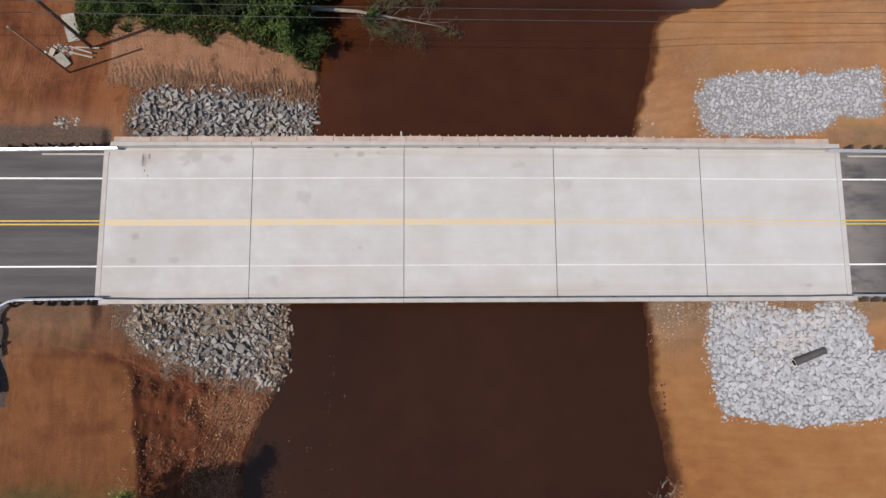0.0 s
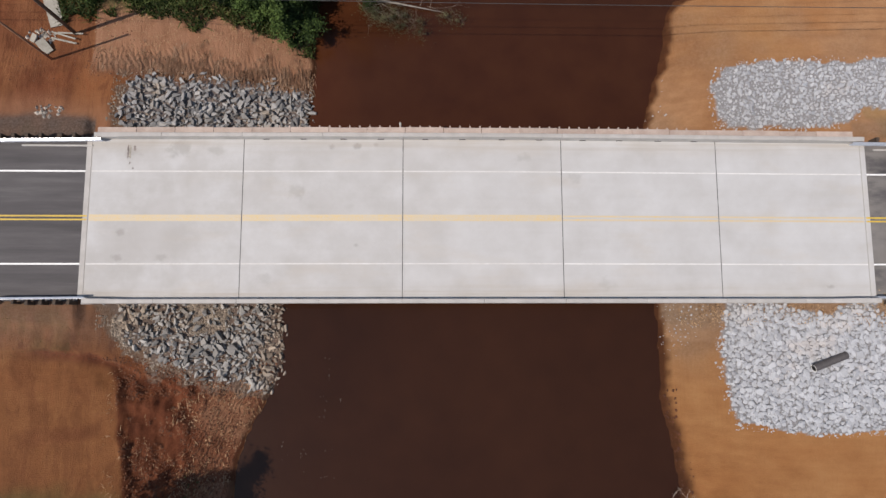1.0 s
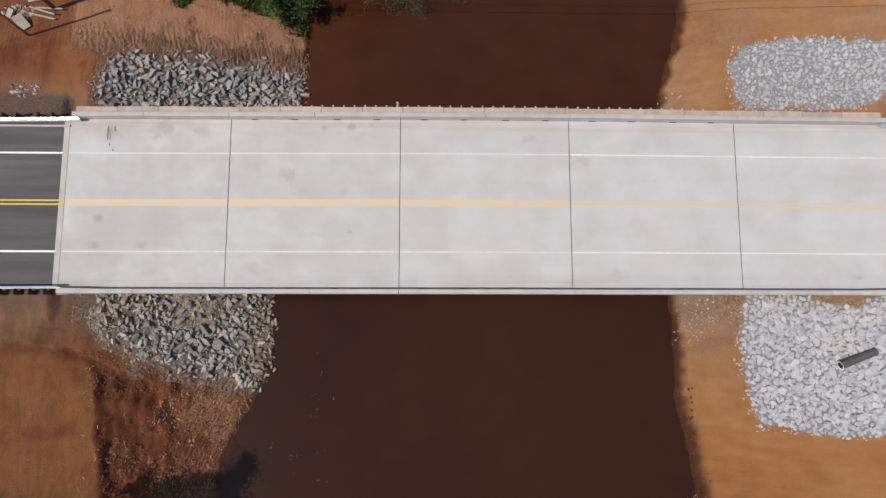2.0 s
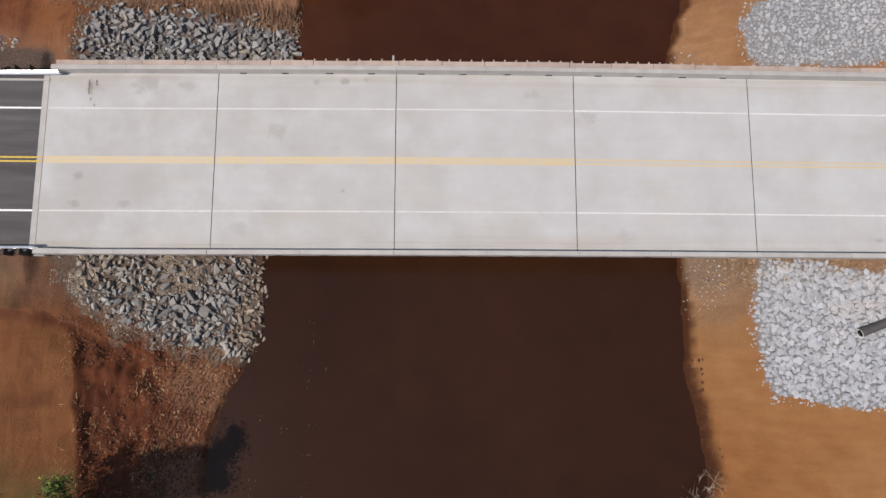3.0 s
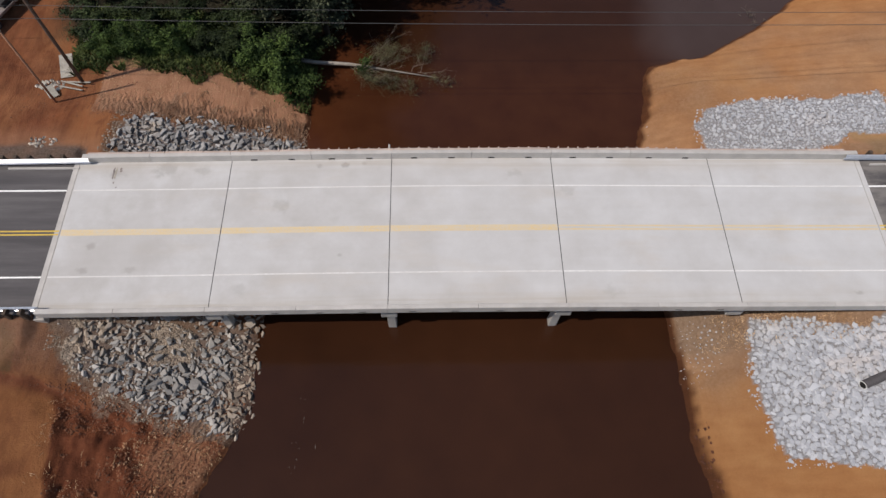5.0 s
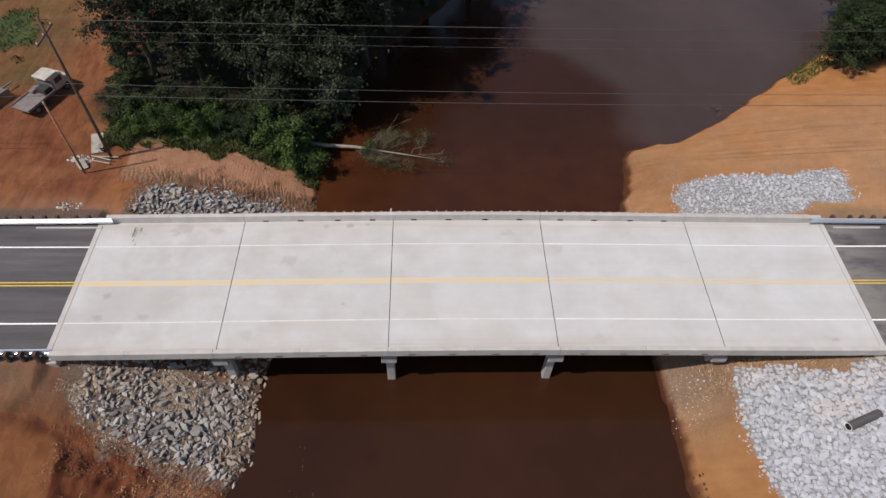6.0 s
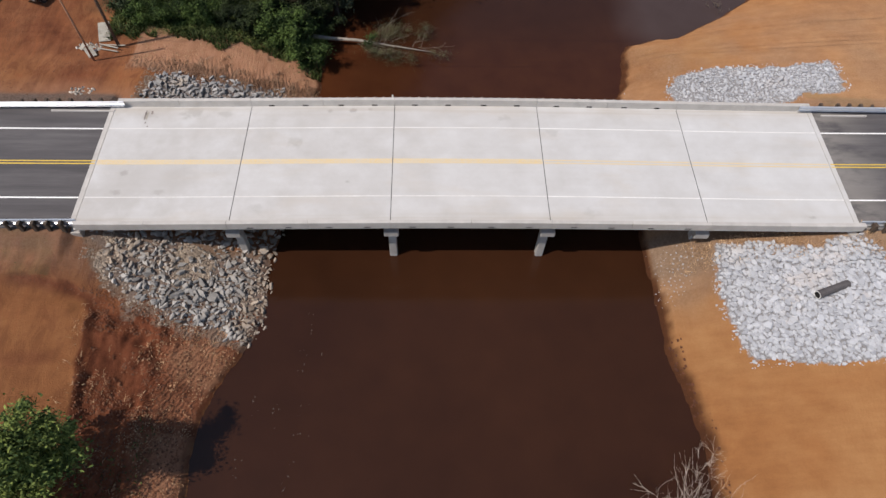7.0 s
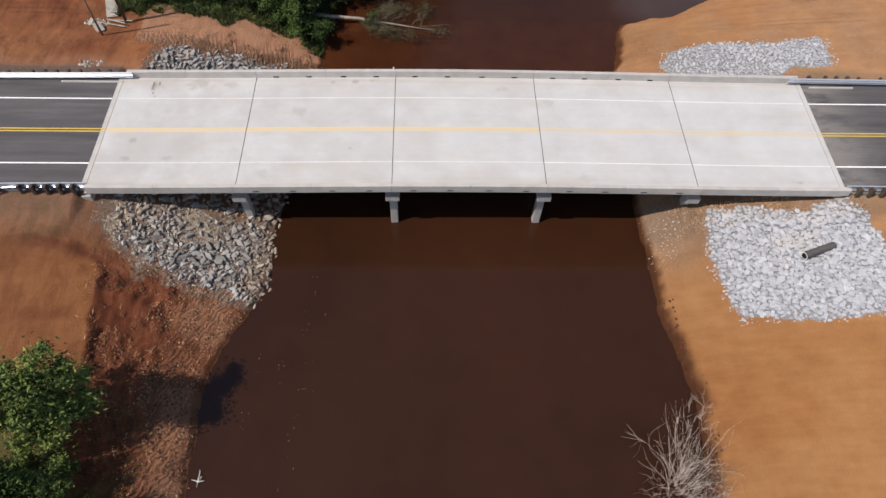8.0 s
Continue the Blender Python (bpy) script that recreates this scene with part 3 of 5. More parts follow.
    dust = np.maximum(dust, np.where(inside(STONY["west_north"], -21 + (jx + 21) / 1.1, jy), 0.6, 0))
    dust = np.maximum(dust, np.where((dr > 0.3) & (y < -4.5), 0.65 * smooth(-9.6, -7.2, y + 1.6 * w) * smooth(33, 31, x), 0))
    dust = np.maximum(dust, np.where(dr > 0.3, (0.3 + 0.35 * w) * smooth(7, 2, dr) * smooth(15, 9, np.abs(y)), 0))
    dust = np.maximum(dust, np.where((dr > 0.2) & (y > 7), (0.2 + 0.25 * w) * smooth(30, 20, y), 0))
    tan = np.maximum(tan, np.where((dr > 0.2) & (y > 7), 0.4 * smooth(24, 32, x + 3 * w) * smooth(30, 18, y), 0))
    dust = np.maximum(dust, bank * 0.35 * smooth(14.2, 12.4, y + 0.8 * w))
    chips = np.where(inside(STONY["west_north"], jx, jy), 0.5, np.where(inside(STONY["west_south"], jx, jy), 0.2, 0))
    ex, ey = x + (jx - x) * 0.35, y + (jy - y) * 0.35
    chips = np.maximum(chips, np.where(inside(STONY["east_south"], ex, ey) | inside(STONY["east_north"], x + (jx - x) * 0.55, y + (jy - y) * 0.55), 1.0, 0))
    wet = smooth(np.where((dr > dl) & (y < -14), 0.95, 0.62), 0.22, dry + wander(x, y, 1.2, 23, 3) * 0.35) * np.where((dl > dr) & (y < 0), 0.5, 1.0)
    gravel = np.maximum(gravel, np.where((dr > 0.2) & (dr < 4.5) & (y < -4) & (y > -12), 0.3 * smooth(-11.5, -8, y + w * 2) + 0.2 * w, 0))
    cut = np.where(dl > 0, 0.75, 0.0) * (1 - smooth(20, 24, y) * (x > -34)) * (1 - 0.15 * scarp) * np.where((brink < 0) & (y < -9), 0.62, 1.0)
    # shade under the trees, painted as a dark ground share
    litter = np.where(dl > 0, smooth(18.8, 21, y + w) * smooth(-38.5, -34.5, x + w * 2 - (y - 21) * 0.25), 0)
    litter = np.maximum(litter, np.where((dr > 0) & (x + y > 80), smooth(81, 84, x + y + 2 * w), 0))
    out = {k: np.clip(v, 0, 1) for k, v in (("red", red), ("tan", tan), ("grass", grass), ("gravel", gravel), ("chips", chips), ("wet", wet), ("cut", cut), ("litter", litter), ("dust", dust), ("ripple", ripple_share), ("furrow", bank))}
    return z, out


def ground_z(x, y):
    return float(land(np.array([x]), np.array([y]))[0][0])


def build_ground():
    far = [64, 70, 80, 100, 140, 220, 360, 600]
    xs = np.array([-f for f in far[::-1]] + list(np.arange(-62, -31.9, 0.29)) + list(np.arange(-31.8, -13, 0.155)) + list(np.arange(-12.9, 62.01, 0.29)) + far)
    ys = np.array([-f for f in far[::-1]] + list(np.arange(-44, -30.9, 0.29)) + list(np.arange(-30.8, -9, 0.155)) + list(np.arange(-8.9, 10.9, 0.29)) + list(np.arange(11, 17, 0.155))
                  + list(np.arange(17.1, 63.9, 0.29)) + [f for f in far if f > 64])
    gx, gy = np.meshgrid(xs, ys)
    z, soils = land(gx.ravel(), gy.ravel())
    verts = np.column_stack((gx.ravel(), gy.ravel(), z))
    nx, ny = len(xs), len(ys)
    i = (np.arange(ny - 1)[:, None] * nx + np.arange(nx - 1)[None, :]).ravel()
    faces = np.column_stack((i, i + 1, i + nx + 1, i + nx))
    me = mesh_of("ground", verts.tolist(), faces.tolist(), M_SOIL, True)
    for name, v in soils.items():
        me.attributes.new(name, "FLOAT", "POINT").data.foreach_set("value", np.ascontiguousarray(v, dtype=np.float32))
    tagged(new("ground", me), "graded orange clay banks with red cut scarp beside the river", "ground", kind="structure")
    xs = np.array([-600, -200, -80] + list(np.arange(-30, 60, 0.75)) + [80, 200, 600])
    ys = np.array([-600, -200, -80] + list(np.arange(-45, 64, 0.75)) + [80, 200, 600])
    gx, gy = np.meshgrid(xs, ys)
    x, y = gx.ravel(), gy.ravel()
    d = np.minimum(np.abs(shore(LEFT, x, y)), np.abs(shore(RIGHT, x, y)))
    shallow = smooth(2.6, 0.0, d + wander(x, y, 3.0, 71) * 1.2) * 0.7 * (1 - smooth(18, 24, y)) * smooth(4, 9, y) * (x < 0)
    # where the painted sky sheen lies, beyond the trees' reflection
    silt = smooth(-2.0, 3.0, x - np.interp(y, [20, 24, 31, 37, 39, 60], [19.0, 18.9, 19.6, 14.0, 11.0, 6.0]) + wander(x, y, 5, 75) * 1.6) * smooth(16, 24, y + wander(x, y, 6, 77) * 2) * 0.85
    shallow = np.maximum(shallow, 0.55 * smooth(9, 1, -shore(LEFT, x, y) * -1.0 + wander(x, y, 5, 73) * 2) * (y > 7) * (y < 24))
    shallow = np.maximum(shallow, 0.32 * smooth(26, 17, y) * smooth(3, 8, y))
    nx, ny = len(xs), len(ys)
    i = (np.arange(ny - 1)[:, None] * nx + np.arange(nx - 1)[None, :]).ravel()
    me = mesh_of("water", np.column_stack((x, y, np.zeros(len(x)))).tolist(), np.column_stack((i, i + 1, i + nx + 1, i + nx)).tolist(), M_WATER, True)
    for name, v in (("shallow", shallow), ("silt", silt)):
        me.attributes.new(name, "FLOAT", "POINT").data.foreach_set("value", np.ascontiguousarray(v, dtype=np.float32))
    tagged(new("water", me), "still dark brown muddy river water between clay banks", "river", kind="structure")


build_ground()


# ---- the bridge ----
def barrier_profile(side, end=0.0):
    """Parapet with a sloping toe; end widens its top into an end post."""
    s = side
    z = DECK
    out = 6.48
    return [(s * (GUTTER + 0.0), z - 0.02), (s * (GUTTER + 0.01), z + 0.1), (s * (GUTTER + 0.03 - 0.02 * end), z + 0.2), (s * (GUTTER + 0.06 - 0.05 * end), z + 0.6), (s * (GUTTER + 0.09 - 0.05 * end), z + 0.63),
            (s * (out - 0.04), z + 0.63), (s * (out - 0.01), z + 0.6), (s * out, z - 0.02)]


def build_bridge():
    bridge = thing("bridge", 0, 0, 0, "new concrete road bridge of five spans crossing a muddy river", "bridge")
    gap = 0.026
    for k in range(5):
        x0, x1 = max(WEST, -HALF + SPAN * k) + gap, min(EAST, -HALF + SPAN * (k + 1)) - gap
        prof = [(-6.47, DECK - 0.04), (-6.47, DECK - 0.12), (-5.4, DECK - 0.4), (-5.2, DECK - 0.42), (5.2, DECK - 0.42), (5.4, DECK - 0.4), (6.47, DECK - 0.12), (6.47, DECK - 0.04), (6.0, DECK), (0, DECK + 0.0), (-6.0, DECK)]
        slab = part("deck_span", extrude(prof, np.linspace(x0, x1, 13)), M_DECK, bridge)
        for j in range(5):
            y = -5.0 + 2.5 * j
            part("girder", boxed(x0 + 0.05, x1 - 0.05, y - 0.25, y + 0.25, DECK - 1.15, DECK - 0.43, bevel=0.03), M_PIER, slab)
    for k in range(6):
        x = max(WEST, min(EAST, -HALF + SPAN * k))
        part("deck_joint", boxed(x - gap, x + gap, -GUTTER, GUTTER, DECK - 0.2, DECK - 0.012), M_JOINT if 0 < k < 5 else M_PIER, bridge, "dark sealed expansion joint" if 0 < k < 5 else "")
    # parapets, cast in half-span lengths
    for side in (1, -1):
        for k in range(10):
            x0, x1 = -HALF + SPAN / 2 * k, -HALF + SPAN / 2 * (k + 1)
            if k == 0:
                xs, f = [-29.6 if side < 0 else -29.45, x0 + 2.2, x0 + 4.0, x1 - 0.012], [1, 1, 0, 0]
            elif k == 9:
                xs, f = [x0 + 0.012, x1 - 4.0, x1 - 2.2, 30.25 if side < 0 else 29.9], [0, 0, 1, 1]
            else:
                xs, f = [x0 + 0.012, x0 + 3, x1 - 0.012], [0, 0, 0]
            bm = extrude(barrier_profile(side), xs, lambda i, p, f=f: barrier_profile(side, f[i]))
            seg = part("parapet", bm, M_BARRIER, bridge)
            # drain slots are solid blocks, the shade of the hole in their colour
            if 2 <= k <= 7:
                for u in (0.28, 0.75) if k % 2 == 0 else (0.25, 0.72):
                    x = x0 + (x1 - x0) * u
                    lo, hi = sorted((side * (GUTTER - 0.004), side * (GUTTER + 0.06)))
                    part("drain_slot", boxed(x - 0.24, x + 0.24, lo, hi, DECK + 0.004, DECK + 0.13), M_SLOT, seg, "near-black block for the shade in a drain opening")
                    out = 6.48
                    lo, hi = sorted((side * (out - 0.03), side * (out + 0.005)))
                    part("drain_slot", boxed(x - 0.24, x + 0.24, lo, hi, DECK + 0.02, DECK + 0.12), M_SLOT, seg, "near-black block for the shade in a drain opening")
    # timber forms still hung along the outer edge of the north parapet
    for k in range(20):
        x0 = WEST + 0.3 + 2.95 * k
        part("form_board", boxed(x0, x0 + 2.92, 6.49, 7.06 + 0.02 * (k % 3), DECK - 0.06, DECK - 0.02 + 0.008 * (k % 2), bevel=0.006), M_FORM, bridge, "pinkish timber form board")
    for i in range(44):
        x = -17.2 + 0.775 * i
        part("bracket", boxed(x - 0.05, x + 0.05, 6.6, 7.24, DECK - 0.17, DECK - 0.065, bevel=0.01), M_FORM, bridge)
    part("bracket", boxed(-6.4, -6.26, 6.6, 7.5, DECK - 0.2, DECK - 0.062, bevel=0.02), M_BARRIER, bridge, "larger pale bracket")
    # bents
    for k in range(1, 5):
        x = -HALF + SPAN * k
        pier = new("pier")
        pier.parent = bridge
        pier.matrix_local = pose(x, 0, crest(x))
        part("pier_cap", boxed(-0.56, 0.56, -6.15, 6.15, DECK - 1.75, DECK - 1.16, bevel=0.03), M_PIER, pier)
        for y in (-5.1, -1.7, 1.7, 5.1):
            part("column", boxed(-0.31, 0.31, y - 0.31, y + 0.31, -2.2, DECK - 1.75, bevel=0.04), M_PIER, pier)
    for s in (-1, 1):
        tip = WEST if s < 0 else EAST
        x0, x1 = sorted((tip - s * 0.35, tip + s * 0.4))
        part("abutment", boxed(x0, x1, -6.5, 6.5, DECK - 2.6, DECK - 0.46, bevel=0.03), M_PIER, bridge)
    for s in (-1, 1):
        tip = WEST if s < 0 else EAST
        x0, x1 = sorted((tip + s * 0.04, tip + s * 0.42))
        part("end_strip", boxed(x0, x1, -GUTTER, GUTTER, DECK - 0.3, DECK + 0.002), M_BARRIER if s < 0 else M_DECK, bridge, "pale concrete strip at the bridge end")
    # the whole bridge follows one gentle crest
    lifted = set()
    for ob in bridge.children_recursive:
        if ob.data and not ob.parent.name.startswith("pier") and ob.data.name not in lifted:
            lifted.add(ob.data.name)
            for v in ob.data.vertices:
                v.co.z += crest(v.co.x)


build_bridge()


# ---- the road ----
def build_road():
    for s, word in ((-1, "west"), (1, "east")):
        x0, x1 = sorted(((WEST - 0.42) if s < 0 else (EAST + 0.42), s * 240))
        bm = extrude([(-6.3, DECK - 0.22), (6.3, DECK - 0.22), (6.25, DECK - 0.04), (0, DECK), (-6.25, DECK - 0.04)], [x0, x1])
        tagged(new("road_" + word, settle(bm, "road", M_ASPHALT)), "dark grey asphalt approach road with painted lines", "road", kind="structure")
    z = DECK + 0.004

    def strip(name, x0, x1, y0, w, material, label):
        drop = 0.04 / 6.25 * abs(y0) if abs(x0 + x1) > 70 else 0.0
        zz = z - drop
        lift = crest if abs(x0 + x1) < 70 else (lambda x: 0.0)
        bm = extrude([(y0 - w / 2, -0.004), (y0 + w / 2, -0.004), (y0 + w / 2, 0.003), (y0 - w / 2, 0.003)], np.linspace(x0, x1, 13))
        for v in bm.verts:
            v.co.z += zz + lift(v.co.x)
        tagged(new(name, settle(bm, name, material)), label, "road marking", kind="structure")

    ends = [(-240, WEST - 0.1), (EAST + 0.1, 240)]
    for y in (3.6, -3.5):
        for k in range(5):
            strip("edge_line", max(WEST, -HALF + SPAN * k) + 0.05, min(EAST, -HALF + SPAN * (k + 1)) - 0.05, y, 0.1, M_DULLWHITE if k > 2 else M_WORNWHITE, "white painted edge line on the concrete deck")
        for a, b in ends:
            strip("edge_line", a, b, y, 0.13, M_WHITE, "white painted edge line on asphalt")
    for y in (0.14, -0.14):
        for k in range(5):
            strip("centre_line", max(WEST, -HALF + SPAN * k) + 0.05, min(EAST, -HALF + SPAN * (k + 1)) - 0.05, y * (0.9 if k < 3 else 1.0), 0.24 if k < 3 else 0.14, M_PALE, "pale rubbed yellow centre line on concrete")
        for a, b in ends:
            strip("centre_line", a, b, y, 0.12, M_YELLOW, "bright yellow centre line on asphalt")


build_road()


# ---- vegetation ----
def leaf_cloud(centres, per, spread, size, seed, flat=0.5):
    """Small folded leaves scattered round each centre (x, y, z, radius)."""
    rng = np.random.default_rng(seed)
    c = np.repeat(np.asarray(centres, float), per, axis=0)
    n = len(c)
    d = rng.normal(size=(n, 3))
    d /= np.linalg.norm(d, axis=1)[:, None]
    p = c[:, :3] + d * (c[:, 3:4] * np.abs(rng.normal(0, 0.62, (n, 1)))) * np.array([1, 1, 0.8]) * spread
    nor = rng.normal(size=(n, 3)) * 0.7 + d * 0.6 + np.array([0, 0, flat])
    nor /= np.linalg.norm(nor, axis=1)[:, None]
    u = np.cross(nor, rng.normal(size=(n, 3)))
    u /= np.linalg.norm(u, axis=1)[:, None]
    v = np.cross(nor, u)
    s = size * rng.uniform(0.55, 1.25, (n, 1))
    a, b = p + u * s, p - u * s
    e, f = p + v * s * 0.42 - nor * s * 0.12, p - v * s * 0.42 - nor * s * 0.12
    verts = np.stack((a, e, b, f), axis=1).reshape(-1, 3)
    i = np.arange(n)[:, None] * 4
    faces = np.concatenate((i + np.array([[0, 1, 2]]), i + np.array([[0, 2, 3]])), axis=0)
    return verts.tolist(), faces.tolist()


def tree_meshes(name, height, radius, seed, leaves, leaf_mat, low=0.3, leaf=0.24):
    """Trunk with limbs, and a crown of leaf clumps with gaps."""
    rng = random.Random(seed)
    tv, tf, clumps = [], [], []
    lean = Vector((rng.uniform(-0.06, 0.06), rng.uniform(-0.06, 0.06), 1)) * height
    pts = [lean * t + Vector((rng.uniform(-0.15, 0.15), rng.uniform(-0.15, 0.15), 0)) * min(1, t * 3) for t in (0, 0.2, 0.4, 0.6, 0.8, 0.95)]
    r0 = height * 0.019 + 0.03
    tube(tv, tf, [p - Vector((0, 0, 0.3)) if i == 0 else p for i, p in enumerate(pts)], [r0 * (1.25 - t) for t in (0, 0.25, 0.45, 0.65, 0.85, 1.1)], 7)
    n = max(9, int(height * 2.6))
    for i in range(n):
        t = low + (0.96 - low) * (i + rng.random()) / n
        start = lean * t
        out = radius * (1.0 - 0.62 * abs((t - low) / (1 - low) - 0.38) ** 1.2) * rng.uniform(0.5, 1.12)
        a = i * 2.4 + rng.uniform(-0.5, 0.5)
        tip = start + Vector((math.cos(a) * out, math.sin(a) * out, out * rng.uniform(0.1, 0.55)))
        mid = start.lerp(tip, 0.5) + Vector((0, 0, rng.uniform(-0.1, 0.25) * out * 0.4))
        rr = r0 * 0.42 * (1.15 - t)
        tube(tv, tf, [start, mid, tip], [rr, rr * 0.6, rr * 0.2], 5)
        for q in (0.45, 0.72, 1.0):
            c = start.lerp(tip, q) + Vector((rng.uniform(-1, 1), rng.uniform(-1, 1), rng.uniform(-0.5, 0.7))) * radius * 0.14
            clumps.append((*c, radius * rng.uniform(0.16, 0.42)))
    clumps.append((*(lean * 0.99), radius * 0.25))
    lv, lf = leaf_cloud(clumps, max(12, leaves // len(clumps)), 1.0, leaf, seed)
    return mesh_of(name + "_trunk", tv, tf, M_BARK, True), mesh_of(name + "_crown", lv, lf, leaf_mat)


def plant(kind, meshes, x, y, scale, turn, label, category, group, sink=0.0):
    z = ground_z(x, y) - sink
    t = thing(kind, x, y, z, label, category, group, turn=turn)
    for nm, me in zip(("trunk", "crown"), meshes):
        ob = part(nm, me, None, t)
        ob.scale = scale
    return t


BROAD = [tree_meshes("broad", 13.0, 4.6, 11, 15000, M_TREE, 0.3, 0.19), tree_meshes("broad", 11.0, 4.0, 23, 13000, M_TREE, 0.22, 0.19), tree_meshes("broad", 15.0, 4.4, 37, 16000, M_TREE, 0.3, 0.19)]
LIGHT = tree_meshes("light", 8.8, 3.5, 51, 30000, M_YOUNG, 0.12, 0.19)
PALEBUSH = tree_meshes("bush", 2.4, 1.7, 77, 6000, M_YOUNG, 0.05, 0.13)
# bushes with shade put into their leaf colour
SHADED_BUSH = [tree_meshes("bush", 3.0, 1.9, 63, 8500, M_DEEP, 0.06, 0.12), tree_meshes("bush", 2.4, 1.8, 73, 7500, M_DEEP, 0.05, 0.11)]
BUSH = [tree_meshes("bush", 3.0, 1.9, 61, 8500, M_BUSH, 0.06, 0.11), tree_meshes("bush", 2.2, 1.7, 71, 7500, M_BUSH, 0.05, 0.1)]

EDGE_TREE = tree_meshes("broad", 10.0, 4.0, 29, 14000, M_DEEP, 0.1, 0.19)

WOOD = [(-31.5, 27.5, 0, 0.9), (-26.5, 26.8, 1, 1.0), (-21, 27.2, 0, 0.95), (-16.2, 26.5, 1, 1.05), (-29, 32, 2, 0.95), (-22.5, 31.5, 2, 1.0), (-16, 31, 0, 1.1), (-33, 39, 0, 1.0),
        (-26, 39, 2, 1.0), (-19, 38.5, 0, 1.1), (-12.8, 38.5, 2, 1.0), (-29, 47, 2, 1.05), (-21, 46.5, 0, 1.1), (-12.5, 46.5, 2, 1.05), (-5.2, 48.5, 0, 1.05), (-34, 55, 0, 1.1), (-24, 55, 2, 1.1),
        (-14, 55, 0, 1.1), (-4, 57, 2, 1.0), (5, 60, 0, 1.0), (-37.5, 47, 1, 1.0), (-12.6, 29.6, 2, 1.55), (-10.4, 35.3, 2, 1.5), (-8.0, 41.5, 2, 1.35), (-3.4, 47.5, 2, 1.1), (2.6, 53.5, 2, 1.1)]
for i, (x, y, k, s) in enumerate(WOOD):
    plant("tree", BROAD[k], x, y, (s, s, s), i * 77 % 360, "tall dark green broadleaf tree in riverside woodland", "tree", "riverside wood")
WILLOW = tree_meshes("willow", 10.5, 3.9, 47, 9000, M_WILLOW, 0.18, 0.2)
plant("tree", WILLOW, -13.1, 25.0, (1, 1, 1), 35, "grey-green willow leaning out over the dark river", "tree", "riverside wood")
plant("tree", WILLOW, -18.4, 24.0, (0.75, 0.75, 0.85), 160, "grey-green willow at the edge of the riverside wood", "tree", "riverside wood")
EAST_WOOD = [(44.0, 32.4, 1, 0.62), (47.6, 32.6, 0, 0.62), (51.0, 33.8, 1, 0.7), (46.0, 35.6, 1, 0.6), (48.6, 38.2, 0, 0.7), (53, 41, 2, 0.65), (57, 39.6, 0, 0.75), (59.5, 46, 2, 0.8), (51, 44.5, 0, 0.8)]
for i, (x, y, k, s) in enumerate(EAST_WOOD):
    plant("tree", EDGE_TREE, x, y, (s * 1.2, s * 1.2, s * 1.1), i * 53 % 360, "dark green broadleaf tree at the edge of cleared clay", "tree", "east bank trees")

SHRUBS = [(-31.3, 18.6, 0, 0.8), (-29.6, 19.6, 1, 1.0), (-27.4, 19.2, 0, 0.85), (-25.2, 20.0, 1, 1.1), (-23.0, 19.6, 0, 0.8), (-20.6, 19.4, 0, 1.05), (-18.4, 18.6, 0, 1.2), (-16.6, 18.0, 0, 1.3), (-15.3, 16.9, 1, 1.2),
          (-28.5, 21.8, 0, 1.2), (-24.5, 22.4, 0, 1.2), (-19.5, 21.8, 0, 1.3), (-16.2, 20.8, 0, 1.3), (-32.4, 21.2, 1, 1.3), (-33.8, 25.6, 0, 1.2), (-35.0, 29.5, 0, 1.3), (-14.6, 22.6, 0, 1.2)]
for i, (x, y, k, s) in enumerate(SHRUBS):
    # shrubs by the wood take darker leaves in place of its shade
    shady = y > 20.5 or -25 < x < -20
    plant("shrub", (SHADED_BUSH if shady else BUSH)[k], x, y, (s, s, s * (0.8 if shady else 0.9)), i * 61 % 360, "leafy shrub with the wood's shade put into its dark leaf colour" if shady else "leafy green shrub at the foot of the riverside wood", "shrub", "riverside shrubs", 0.1)

plant("tree", LIGHT, -26.5, -23.8, (0.86, 0.76, 0.84), 20, "bright green young tree alone on the clay bank", "tree", "southern bank trees")
for i, (x, y, k, s) in enumerate(((-25.6, -29.6, 0, 0.9), (-23.4, -29.9, 1, 1.0), (-27.8, -28.6, 0, 1.1), (-30.2, -28.0, 0, 1.2), (-29.6, -30.8, 0, 1.4), (-26.4, -32, 0, 1.3), (-23, -32.5, 0, 1.2))):
    plant("shrub", BUSH[k], x, y, (s, s, s), i * 83 % 360, "leafy green shrub low on the southern bank", "shrub", "southern bank shrubs", 0.1)


plant("shrub", PALEBUSH, -25.9, -27.2, (0.75, 0.75, 0.75), 40, "yellow-green rounded shrub beside the young tree", "shrub", "southern bank shrubs", 0.1)
plant("shrub", PALEBUSH, -27.7, -27.4, (1.1, 1.0, 1.0), 170, "yellow-green rounded shrub beside the young tree", "shrub", "southern bank shrubs", 0.1)


